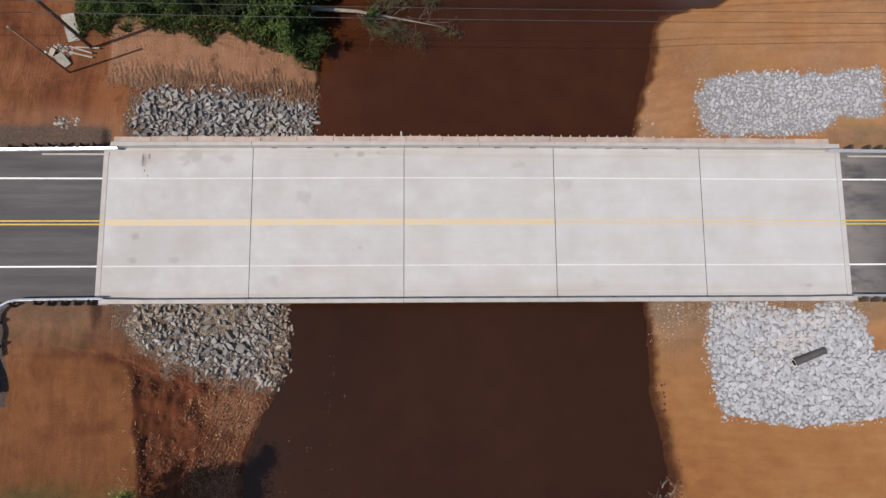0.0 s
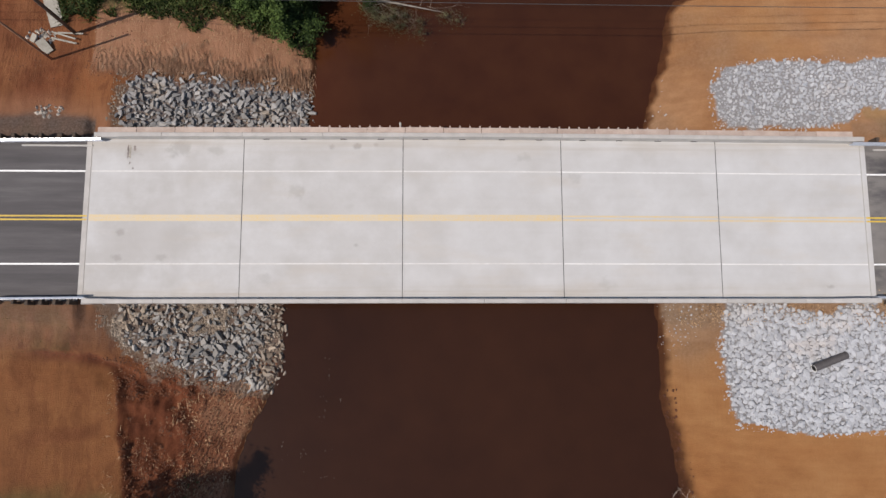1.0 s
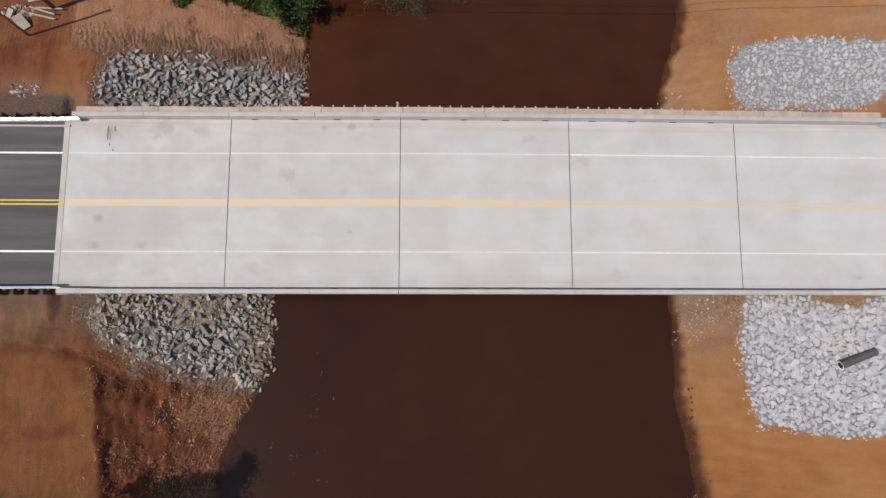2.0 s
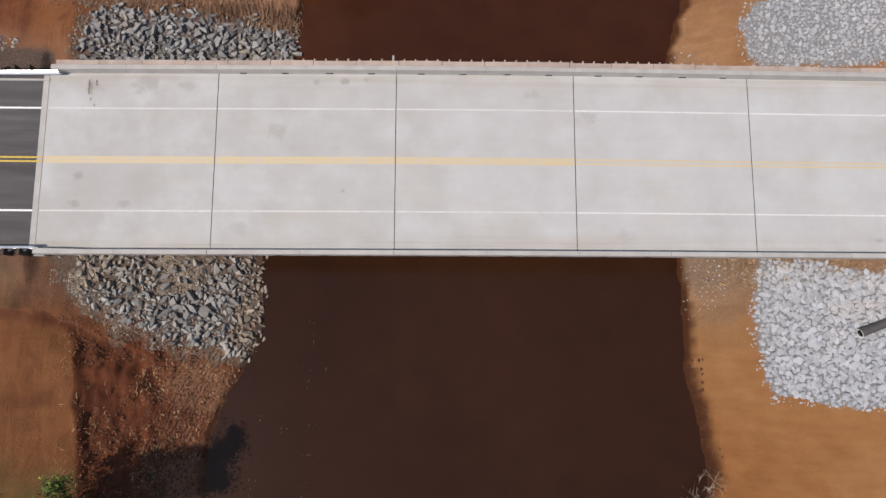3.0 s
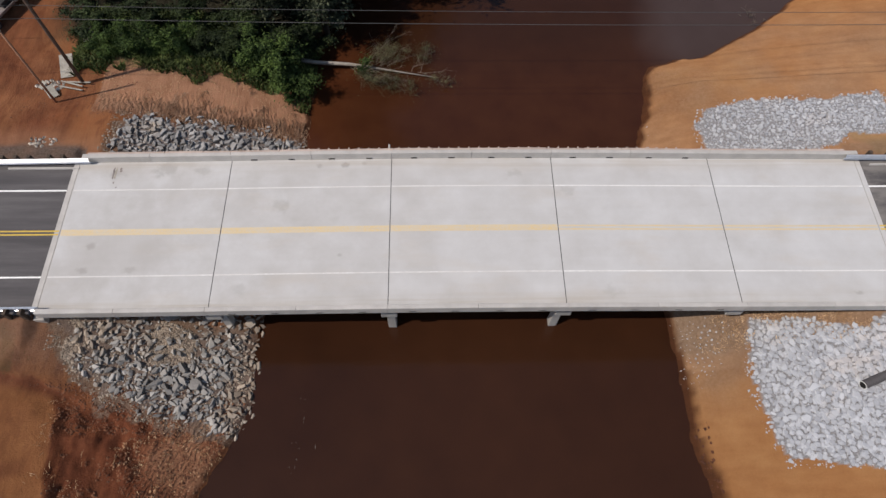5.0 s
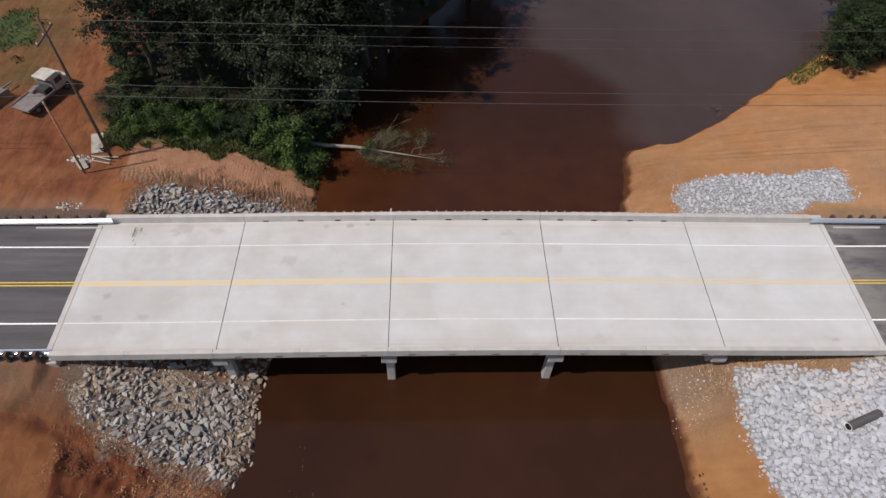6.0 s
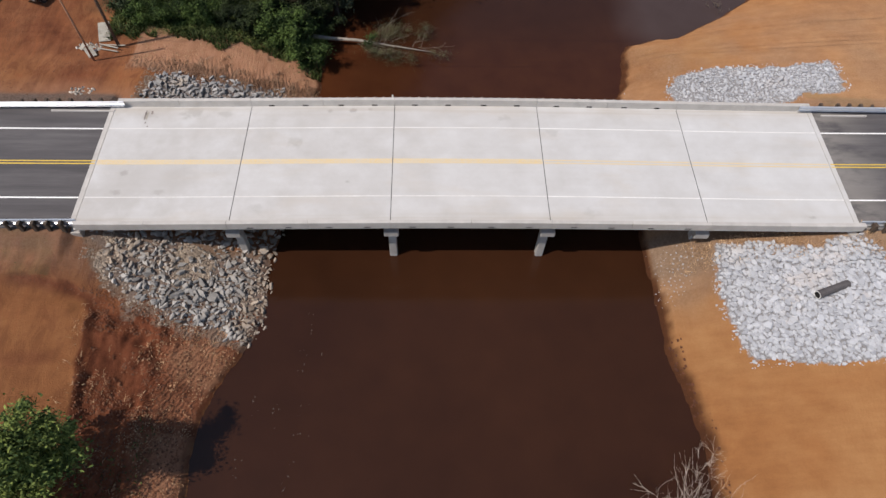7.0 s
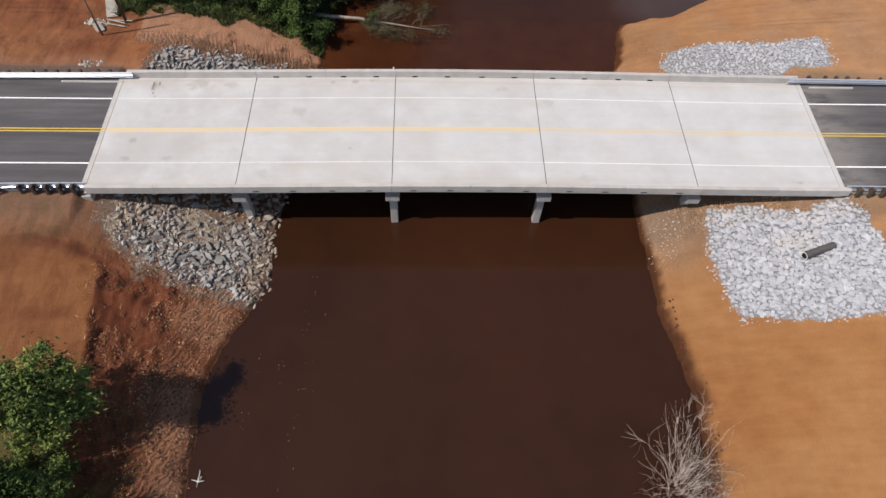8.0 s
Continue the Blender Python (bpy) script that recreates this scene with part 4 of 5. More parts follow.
def blades(name, label, spots, height, width, material, seed, lean=0.35, droop=(0.0, 0.0)):
    """Standing reeds or weeds, one sheet of loose blades."""
    rng = np.random.default_rng(seed)
    p = np.asarray(spots, float)
    n = len(p)
    z = land(p[:, 0], p[:, 1])[0]
    h = height * rng.uniform(0.45, 1.2, n)
    a = rng.uniform(0, 2 * np.pi, n)
    wv = np.column_stack((np.cos(a), np.sin(a))) * (width * rng.uniform(0.5, 1.2, n))[:, None]
    tip = (rng.normal(0, lean, (n, 2)) + np.array(droop)) * h[:, None]
    b = np.column_stack((p, z - 0.05))
    v = np.empty((n, 5, 3))
    v[:, 0, :2], v[:, 0, 2] = p - wv, b[:, 2]
    v[:, 1, :2], v[:, 1, 2] = p + wv, b[:, 2]
    v[:, 2, :2], v[:, 2, 2] = p + wv * 0.8 + tip * 0.35, b[:, 2] + h * 0.6
    v[:, 3, :2], v[:, 3, 2] = p - wv * 0.8 + tip * 0.35, b[:, 2] + h * 0.6
    v[:, 4, :2], v[:, 4, 2] = p + tip, b[:, 2] + h
    i = np.arange(n)[:, None] * 5
    faces = [tuple(r) for r in (i + np.array([[0, 1, 2, 3]])).tolist()] + [tuple(r) for r in (i + np.array([[3, 2, 4]])).tolist()]
    tagged(new(name, mesh_of(name, v.reshape(-1, 3).tolist(), faces, material)), label, "grass", kind="stuff")


def scatter(n, x0, x1, y0, y1, keep, seed):
    rng = np.random.default_rng(seed)
    x, y = rng.uniform(x0, x1, n), rng.uniform(y0, y1, n)
    k = keep(x, y)
    return np.column_stack((x[k], y[k]))


def west_of(x, y):
    return -shore(LEFT, x, y)


blades("reeds", "dry tan reeds standing along the western bank", scatter(9000, -31, -13, 12.0, 18.0, lambda x, y: (west_of(x, y) > -0.1) & (wander(x, y, 0.35, 3, 1) + 0.9 * wander(x * 1.6, y, 1.5, 8, 2) + 1.0 - 1.8 * smooth(12.4, 15.4, y) > 0.1), 5), 0.2, 0.034, M_STRAW, 6, 0.9, (-0.5, -3.6))
blades("reeds", "dry tan reeds along the southern waterline", scatter(4500, -30, -15, -34, -13.5, lambda x, y: (west_of(x, y) > -0.1) & (west_of(x, y) < 4.2 + wander(x, y, 3, 9) * 2.5) & (wander(x, y, 1.5, 4) > -0.1), 7), 0.32, 0.03, M_REED, 8, 0.35, (0.4, -0.7))
blades("weeds", "sparse green weeds under the riverside shrubs", scatter(20000, -34, -13.5, 15.0, 24, lambda x, y: (west_of(x, y) > 0) & (wander(x, y, 1.8, 12) + smooth(15.0, 18.5, y) > 0.45), 9), 0.55, 0.06, M_WEED, 10, 0.6)
blades("weeds", "green weeds on the cut clay near the trees", scatter(9000, -45, -22, -40, -18, lambda x, y: (wander(x, y, 2.5, 14) + smooth(-19, -23, y) > 0.75), 11), 0.3, 0.05, M_WEED, 12, 0.6)
blades("weeds", "rough grass by the farm track", scatter(7000, -62, -44, 24, 50, lambda x, y: wander(x, y, 7, 41) > 0.12, 13), 0.4, 0.06, M_WEED, 14, 0.6)
blades("dry_grass", "withered brown stems on the red scarp", scatter(3600, -28.5, -16, -26, -11.5, lambda x, y: (west_of(x, y) > 0.3) & (wander(x, y, 1.4, 17) > 0.1), 15), 0.3, 0.02, M_REED, 16, 0.8)
blades("weeds", "yellow-green weeds on the bank below the eastern trees", scatter(1500, 38.5, 44.5, 30, 37, lambda x, y: (shore(RIGHT, x, y) > 0) & (shore(RIGHT, x, y) < 3), 21), 0.5, 0.05, M_WEED, 22, 0.5)
blades("dry_grass", "withered tan grass between the bridge and the pale stone", scatter(2600, 16.5, 31.5, -8.2, -5.6, lambda x, y: wander(x, y, 1.2, 23) > 0.02, 25), 0.28, 0.03, M_REED, 26, 0.9)
blades("weeds", "thin weeds on the road verge", scatter(1500, -44, -30, -10.5, -7, lambda x, y: wander(x, y, 1.2, 19) > -0.1, 17), 0.1, 0.02, M_WEED, 18, 0.6)


def bare_branches(verts, faces, p, d, length, r, depth, rng, twigs=3, crook=0.24):
    """A limb that forks until it is a twig."""
    pts, rad = [Vector(p)], [r]
    for i in range(4):
        d = (d + Vector((rng.uniform(-1, 1), rng.uniform(-1, 1), rng.uniform(-0.6, 0.8))) * crook).normalized()
        pts.append(pts[-1] + d * length / 4)
        rad.append(r * (1 - 0.17 * (i + 1)))
    tube(verts, faces, pts, rad, 5 if depth > 1 else 4)
    if depth > 0:
        for i in range(twigs):
            q = pts[rng.choice((1, 2, 3, 4))]
            nd = (d + Vector((rng.uniform(-1, 1), rng.uniform(-1, 1), rng.uniform(-0.5, 0.8))) * (0.5 + crook)).normalized()
            bare_branches(verts, faces, q, nd, length * rng.uniform(0.5, 0.8), r * 0.6, depth - 1, rng, twigs, crook)


def dead_shrub(x, y, stems, length, seed, label, lean=(-0.1, 0.12), material=M_TWIG, wide=0.42, r=0.017):
    rng = random.Random(seed)
    z = ground_z(x, y)
    t = thing("dead_shrub", x, y, z, label, "shrub", "dead shrubs")
    for i in range(stems):
        v, f = [], []
        d = Vector((lean[0] + rng.uniform(-wide, wide), lean[1] + rng.uniform(-wide, wide), rng.uniform(0.8, 1.1))).normalized()
        bare_branches(v, f, (rng.uniform(-1.1, 1.1), rng.uniform(-0.9, 0.9), -0.1), d, length * rng.uniform(0.55, 1.1), r, 2, rng, 3, 0.29)
        part("stem", mesh_of("stem", v, f, material), None, t)


dead_shrub(14.3, -27.4, 34, 4.2, 3, "leafless grey shrub with tangled branches at the waterline")
dead_shrub(15.9, -26.8, 16, 2.2, 13, "low dark tangle of dead twigs on the bank edge", (0.0, 0.1), M_SOAKED, 0.6)
dead_shrub(16.0, -23.0, 12, 1.3, 5, "small leafless grey shrub on the bank edge", (-0.2, 0.2), M_TWIG, 0.8, 0.016)
dead_shrub(14.4, -29.2, 16, 3.2, 7, "leafless grey shrub with tangled branches at the waterline")
dead_shrub(29.6, 27.4, 8, 1.0, 9, "small bare brush on the bank edge", (-0.2, 0.1), M_SOAKED, 0.9, 0.03)
dead_shrub(-32.4, 19.6, 7, 1.5, 15, "pale broken brush beside the timber pole", (0.3, -0.5), M_BLEACHED, 0.7, 0.028)


def fallen_tree():
    t = thing("fallen_tree", -14.6, 20.7, 0.6, "pale fallen tree lying out over the river with bare branches", "tree")
    t.scale = (1.13, 1.1, 1.0)
    v, f = [], []
    tube(v, f, [(-1.5, 0.1, 0.5), (1, 0.0, 0.15), (3.5, -0.1, 0.05), (5.5, -0.35, -0.15), (8, -0.75, -0.3), (10.5, -1.2, -0.4)], [0.22, 0.18, 0.15, 0.1, 0.06, 0.03], 8)
    part("trunk", mesh_of("trunk", v, f, M_BLEACHED, True), None, t)
    rng = random.Random(8)
    centres = []
    for i in range(16):
        u = rng.uniform(0.42, 1.0)
        p = Vector((-1.5 + 12 * u, -0.1 - 1.2 * max(0, u - 0.3), -0.2))
        d = Vector((rng.uniform(0.1, 0.9), rng.choice((-1, -1, 1)) * rng.uniform(0.3, 1.0), rng.uniform(0.0, 0.3))).normalized()
        v, f = [], []
        bare_branches(v, f, p, d, rng.uniform(1.5, 2.8), 0.022, 2, rng, 3)
        part("branch", mesh_of("branch", v, f, M_SOAKED), None, t)
        centres.append((*(p + d * 1.6), 0.9))
        centres.append((*(p + d * 2.6), 0.8))
    lv, lf = leaf_cloud(centres, 300, 1.2, 0.055, 4)
    part("leaves", mesh_of("leaves", lv, lf, M_GREYLEAF), None, t, "sparse grey-green leaves")
    lv, lf = leaf_cloud([(4.6, -0.9, 0.3, 0.7), (4.9, -0.4, 0.7, 0.6)], 260, 1.0, 0.13, 5)
    part("leaves", mesh_of("leaves", lv, lf, M_BUSH), None, t, "small green leafy tuft")


fallen_tree()


# ---- poles and cables ----
def utility_pole():
    x, y = -32.45, 15.2
    t = thing("utility_pole", x, y, ground_z(x, y), "tall weathered timber utility pole with one crossarm", "utility pole")
    v, f = [], []
    tube(v, f, [(0, 0, -0.5), (0, 0, 5), (0, 0, 10), (0, 0, 14.4)], [0.15, 0.14, 0.125, 0.11], 10)
    part("shaft", mesh_of("shaft", v, f, M_POLE, True), None, t)
    arm = part("crossarm", boxed(-0.06, 0.06, -1.7, 1.3, 13.0, 13.14, bevel=0.01), M_POLE, t)
    for py in (-1.6, -0.4, 1.1):
        v, f = [], []
        tube(v, f, [(0, py, 13.14), (0, py, 13.22), (0, py, 13.3)], [0.03, 0.05, 0.035], 8)
        part("insulator", mesh_of("insulator", v, f, M_WHITEMETAL, True), None, arm, "pale porcelain insulator")


def stub_pole():
    x, y = -34.0, 12.9
    t = thing("utility_pole", x, y, ground_z(x, y), "short bare timber pole standing in red clay", "utility pole")
    v, f = [], []
    tube(v, f, [(0, 0, -0.5), (0, 0, 3), (0, 0, 7.75)], [0.1, 0.09, 0.08], 10)
    part("shaft", mesh_of("shaft", v, f, M_OLDPOLE, True), None, t)
    v, f = [], []
    tube(v, f, [(0, 0, 7.7), (0, 0, 7.95), (0, 0, 8.05)], [0.105, 0.1, 0.05], 10)
    part("cap", mesh_of("cap", v, f, M_BOARD, True), None, t, "pale weathered pole cap")


utility_pole()
stub_pole()


def cable(y0, z0, sag, r, rise=0.0):
    v, f = [], []
    pts = [(x, y0 + 0.004 * (x + 32), z0 + rise * (x + 32) / 100 - sag * (1 - ((x - 28) / 60.5) ** 2)) for x in np.linspace(-32.6, 88, 26)]
    tube(v, f, pts, [r] * len(pts), 5)
    back = [(x, y0 + 0.004 * (x + 32), z0 - 0.8 * (1 - ((x + 77) / 45) ** 2)) for x in np.linspace(-122, -32.6, 12)]
    tube(v, f, back, [r] * len(back), 5)
    tagged(new("cable", mesh_of("cable", v, f, M_WIRE, True)), "thin overhead power cable strung from the timber pole", "cable", "overhead cables")


G_POLE = ground_z(-32.6, 15.6)
for y0, dz, sag, r in ((14.0, 13.32, 0.6, 0.011), (15.2, 13.32, 0.6, 0.011), (16.7, 13.32, 0.6, 0.022), (14.6, 8.85, 0.9, 0.019), (14.15, 8.05, 0.9, 0.023)):
    cable(y0, G_POLE + dz, sag, r)


# ---- guard rails ----
def along(path, step):
    """Points and headings every step metres along a polyline."""
    out, carry = [], 0.0
    for (x0, y0), (x1, y1) in zip(path, path[1:]):
        length = math.hypot(x1 - x0, y1 - y0)
        d = carry
        while d < length:
            out.append((x0 + (x1 - x0) * d / length, y0 + (y1 - y0) * d / length, math.atan2(y1 - y0, x1 - x0)))
            d += step
        carry = d - length
    return out


def guard_rail(label, path, side, close_from, first=1.0):
    """W-beam rail on timber posts; posts stand closer over the first stretch from the bridge."""
    x0, y0 = path[0]
    t = thing("guard_rail", 0, 0, 0, label, "guard rail", "road guard rails")
    wave = [(-0.06, 0.0), (0.06, 0.05), (0.0, 0.1), (0.0, 0.17), (0.09, 0.23), (0.09, 0.28), (0.0, 0.34), (0.0, 0.40), (0.06, 0.46), (-0.08, 0.5)]
    wave = wave + [(a - 0.012, b) for a, b in wave[::-1]]
    pts = along(path, 0.5)
    for s in range(0, len(pts) - 1, 8):
        run = pts[s:s + 9]
        if len(run) < 2:
            continue
        bm = bmesh.new()
        rings = []
        for x, y, a in run:
            nx, ny = math.sin(a) * side, -math.cos(a) * side
            rings.append([bm.verts.new((x - nx * u, y - ny * u, DECK + 0.24 + w)) for u, w in wave])
        k = len(wave)
        for ra, rb in zip(rings, rings[1:]):
            for j in range(k):
                bm.faces.new((ra[j], ra[(j + 1) % k], rb[(j + 1) % k], rb[j]))
        part("rail", bm, M_STEEL, t)
    total = (len(pts) - 1) * 0.5
    d = first
    while d < total:
        x, y, a = pts[int(d / 0.5)]
        nx, ny = math.sin(a) * side, -math.cos(a) * side
        m = pose(x, y, 0, 0, 0, math.degrees(a))
        s = side
        lo, hi = sorted((-s * 0.03, -s * 0.23))
        near = d < close_from
        w = 0.13 if near else 0.09
        post = part("post", boxed(-w, w, *sorted((-s * 0.24, -s * (0.50 if near else 0.42))), DECK - 0.7, DECK + 0.76, bevel=0.012), M_TIMBER, t, at=m)
        part("spacer_block", boxed(-w * 0.8, w * 0.8, lo, hi, DECK + 0.3, DECK + 0.72, bevel=0.01), M_TIMBER, post)
        d += 1.1 if near else 1.95


guard_rail("bright galvanised steel guard rail on dark timber posts", [(-28.9, 5.92), (-31.0, 5.88), (-40, 5.75), (-110, 6.2)], 1, 8, 2.3)
curve = [(-29.5, -6.04), (-35.6, -6.1)] + [(-35.6 - 2.3 * math.sin(a), -8.4 + 2.3 * math.cos(a)) for a in np.linspace(0.15, 1.5, 7)] + [(-37.9, -10.8)]
guard_rail("galvanised guard rail bending round into a side track", curve, -1, 5)
guard_rail("grey galvanised steel guard rail on timber posts", [(28.9, 5.92), (31.0, 5.9), (40, 5.8), (110, 6.3)], -1, 6, 2.4)
guard_rail("grey galvanised steel guard rail beside the clay bank", [(30.0, -6.05), (40, -6.15), (110, -6.6)], 1, 5)


def kerb(x0, x1, side):
    s = side
    bm = extrude([(s * 5.5, DECK - 0.1), (s * 5.53, DECK + 0.08), (s * 5.63, DECK + 0.09), (s * 5.66, DECK - 0.1)], [x0, x1])
    tagged(new("kerb", settle(bm, "kerb", M_BARRIER)), "low pale concrete kerb beside the bridge end", "kerb", kind="structure")


kerb(-35.1, -29.8, 1)
kerb(31.0, 35.0, 1)


# ---- dark plastic pipe on the eastern stone ----
def drain_pipe():
    x, y = 27.0, -10.95
    t = thing("drain_pipe", x, y, ground_z(x, y) + 0.4, "black corrugated plastic drain pipe lying in pale stone", "pipe", turn=20.5)
    v, f = [], []
    xs = np.linspace(-1.45, 1.45, 45)
    tube(v, f, [(a, 0, -0.03 * a) for a in xs], [0.28 + 0.025 * (i % 2) for i in range(45)], 16)
    part("shell", mesh_of("shell", v[:], f[:-2], M_BLACK), None, t)
    v, f = [], []
    tube(v, f, [(a, 0, -0.03 * a) for a in xs[::4]], [0.25] * len(xs[::4]), 16)
    part("lining", mesh_of("lining", v, [q[::-1] for q in f[:-2]], M_SLOT), None, t, "dark smooth lining")
    rim = bmesh.new()
    bmesh.ops.create_circle(rim, segments=16, radius=0.31, matrix=pose(-1.455, 0, 0.044, 0, 90, 0))
    inner = bmesh.ops.extrude_edge_only(rim, edges=rim.edges[:])["geom"]
    bmesh.ops.scale(rim, verts=[g for g in inner if isinstance(g, bmesh.types.BMVert)], vec=(1, 0.8, 0.8), space=Matrix.Translation((0, 0, -0.044)))
    part("rim", rim, M_WHITEMETAL, t, "cut pale rim")


drain_pipe()


# ---- machines and scrap by the farm track ----
def wheel(parent, x, y, r, w):
    hub = part("wheel", settle_tube([(x, y - w / 2, r), (x, y + w / 2, r)], [r, r], M_RUBBER, 16), None, parent)
    part("rim", settle_tube([(x, y - w / 2 - 0.02, r), (x, y + w / 2 + 0.02, r)], [r * 0.55, r * 0.55], M_GREYMETAL, 12), None, hub)


def settle_tube(pts, radii, material, sides=8):
    v, f = [], []
    tube(v, f, pts, radii, sides)
    return mesh_of("tube", v, f, material)


def flatbed_truck():
    x, y = -41.2, 23.4
    t = thing("truck", x, y, ground_z(x, y), "dusty flatbed truck with a white cab parked on clay", "truck", turn=68)
    part("chassis", boxed(-3.1, 2.9, -0.45, 0.45, 0.45, 0.75, bevel=0.03), M_RUBBER, t)
    cab = boxed(0.9, 2.5, -1.1, 1.1, 0.75, 2.5, bevel=0.12)
    cab = part("cab", cab, M_DUSTYCAB, t, "dusty white cab")
    part("bonnet", boxed(2.4, 3.4, -0.95, 0.95, 0.6, 1.6, bevel=0.12), M_DUSTYCAB, t)
    part("windscreen", boxed(2.49, 2.53, -0.9, 0.9, 1.6, 2.3), M_GLASS, cab)
    for s in (-1, 1):
        part("side_window", boxed(1.2, 2.2, s * 1.1 - 0.02, s * 1.1 + 0.02, 1.6, 2.25), M_GLASS, cab)
    part("roof_box", boxed(0.3, 2.1, -1.0, 1.0, 2.5, 2.75, bevel=0.06), M_DUSTYCAB, cab)
    part("bed", boxed(-3.5, 0.7, -1.25, 1.25, 0.95, 1.12, bevel=0.02), M_GREYMETAL, t, "grey dusty flat bed")
    part("headboard", boxed(0.62, 0.74, -1.25, 1.25, 1.1, 2.1, bevel=0.02), M_GREYMETAL, t)
    for s in (-1, 1):
        part("side_rail", boxed(-3.5, 0.7, s * 1.25 - 0.04, s * 1.25 + 0.04, 1.1, 1.25), M_GREYMETAL, t)
    part("toolbox", boxed(-0.5, 0.5, -1.0, 0.3, 1.12, 1.75, bevel=0.04), M_RUBBER, t, "dark toolbox behind the cab")
    part("toolbox", boxed(-0.9, 0.4, 0.45, 1.1, 1.12, 1.5, bevel=0.04), M_GREYMETAL, t)
    for wx in (-2.3, 2.4):
        for wy in (-1.0, 1.0):
            wheel(t, wx, wy, 0.48, 0.3)
    t.scale = (0.86, 0.86, 0.86)


def trailer():
    x, y = -46.9, 21.8
    t = thing("trailer", x, y, ground_z(x, y), "low grey slatted trailer standing beside the truck", "trailer", turn=62)
    for k in range(9):
        part("slat", boxed(-2.6, 2.6, -1.05 + k * 0.24, -0.86 + k * 0.24, 0.72, 0.79, bevel=0.01), M_GREYMETAL, t)
    for s in (-1, 1):
        part("side_rail", boxed(-2.7, 2.7, s * 1.15 - 0.05, s * 1.15 + 0.05, 0.6, 1.0, bevel=0.015), M_GREYMETAL, t)
    for wx in (-0.5, 0.5):
        for wy in (-1.3, 1.3):
            wheel(t, wx, wy, 0.38, 0.24)
    part("drawbar", boxed(2.6, 3.9, -0.07, 0.07, 0.5, 0.62), M_GREYMETAL, t)


def tipping_box():
    x, y = -39.0, -12.2
    z = ground_z(x, y)
    t = thing("skip", x, y, z, "dark blue steel skip on the pale side track", "skip")
    bm = boxed(-0.95, 0.95, -1.35, 1.35, 0.1, 1.25)
    for v in bm.verts:
        if v.co.z < 0.5:
            v.co.x, v.co.y = v.co.x * 0.86, v.co.y * 0.86
    part("body", bm, M_NAVY, t)
    part("rim", boxed(-1.0, 1.0, -1.4, 1.4, 1.2, 1.28, bevel=0.02), M_NAVY, t)
    for s in (-1, 1):
        part("skid", boxed(s * 0.5 - 0.06, s * 0.5 + 0.06, -1.1, 1.1, 0.0, 0.12), M_NAVY, t)


flatbed_truck()
trailer()
tipping_box()


def scrap():
    rng = random.Random(4)
    for i, (x, y, w, l, tilt, turn) in enumerate(((-34.15, 16.85, 1.05, 2.35, 9, 15), (-34.6, 13.9, 0.75, 1.2, 14, 40), (-35.5, 14.6, 0.4, 0.7, 22, -30))):
        t = thing("board", x, y, ground_z(x, y) + 0.25 + 0.25 * math.sin(radians(tilt)), "pale scrap board lying against the pole", "board", "scrap by the pole", turn=turn)
        bm = boxed(-w / 2, w / 2, -l / 2, l / 2, -0.03, 0.03, bevel=0.008)
        bmesh.ops.rotate(bm, verts=bm.verts, matrix=Euler((radians(tilt), radians(tilt * 0.4), 0)).to_matrix())
        part("panel", bm, M_BOARD, t)
    for i in range(4):
        x, y = -33.1 + rng.uniform(-0.3, 0.4), 14.8 + rng.uniform(-0.35, 0.5)
        t = thing("plank", x, y, ground_z(x, y) + 0.12 + 0.06 * i, "pale loose plank in the scrap heap", "plank", "scrap by the pole", turn=rng.uniform(-25, 5))
        part("length", boxed(-1.0, 1.0, -0.06, 0.06, -0.025, 0.025, bevel=0.006), M_BOARD, t)
    for cx, cy, n, r, word in ((-35.1, 14.9, 44, 0.8, "broken white rubble heaped beside the pole"), (-33.6, 8.5, 34, 0.9, "broken pale rubble on the clay verge")):
        v, f = [], []
        for i in range(n):
            a, q = rng.uniform(0, 6.28), r * rng.random() ** 0.6
            p = Vector((cx + math.cos(a) * q * 1.4, cy + math.sin(a) * q * 0.7, 0))
            p.z = ground_z(p.x, p.y) + 0.03
            base = len(v)
            s = rng.uniform(0.06, 0.2)
            for dx, dy, dz in ((1, 0, 0), (-1, 0.2, 0), (0, 1, 0.1), (0.1, -1, 0), (0, 0, 1), (0, 0, -0.4)):
                v.append((p.x + dx * s * rng.uniform(0.6, 1.5), p.y + dy * s * rng.uniform(0.6, 1.5), p.z + dz * s))
            f += [tuple(base + j for j in q3) for q3 in ((0, 2, 4), (2, 1, 4), (1, 3, 4), (3, 0, 4), (2, 0, 5), (1, 2, 5), (3, 1, 5), (0, 3, 5))]
        tagged(new("rubble", mesh_of("rubble", v, f, M_RUBBLE)), word, "rubble", kind="stuff")
    v, f = [], []
    for d, l in (((1, 0.1, 0.05), 0.6), ((-1, 0.25, 0.1), 0.6), ((0.1, 1, 0.2), 1.0), ((0, -0.8, 0.1), 0.45), ((0.6, 0.5, 0.6), 0.7)):
        dd = Vector(d).normalized() * l * 0.75
        tube(v, f, [(0, 0, 0), dd * 0.5 + Vector((0.03, 0, 0.02)), dd], [0.034, 0.026, 0.014], 5)
    st = thing("driftwood", -18.9, -26.8, 0.1, "bleached white forked branch at the waterline", "driftwood")
    part("fork", mesh_of("fork", v, f, M_WHITEMETAL), None, st)


scrap()


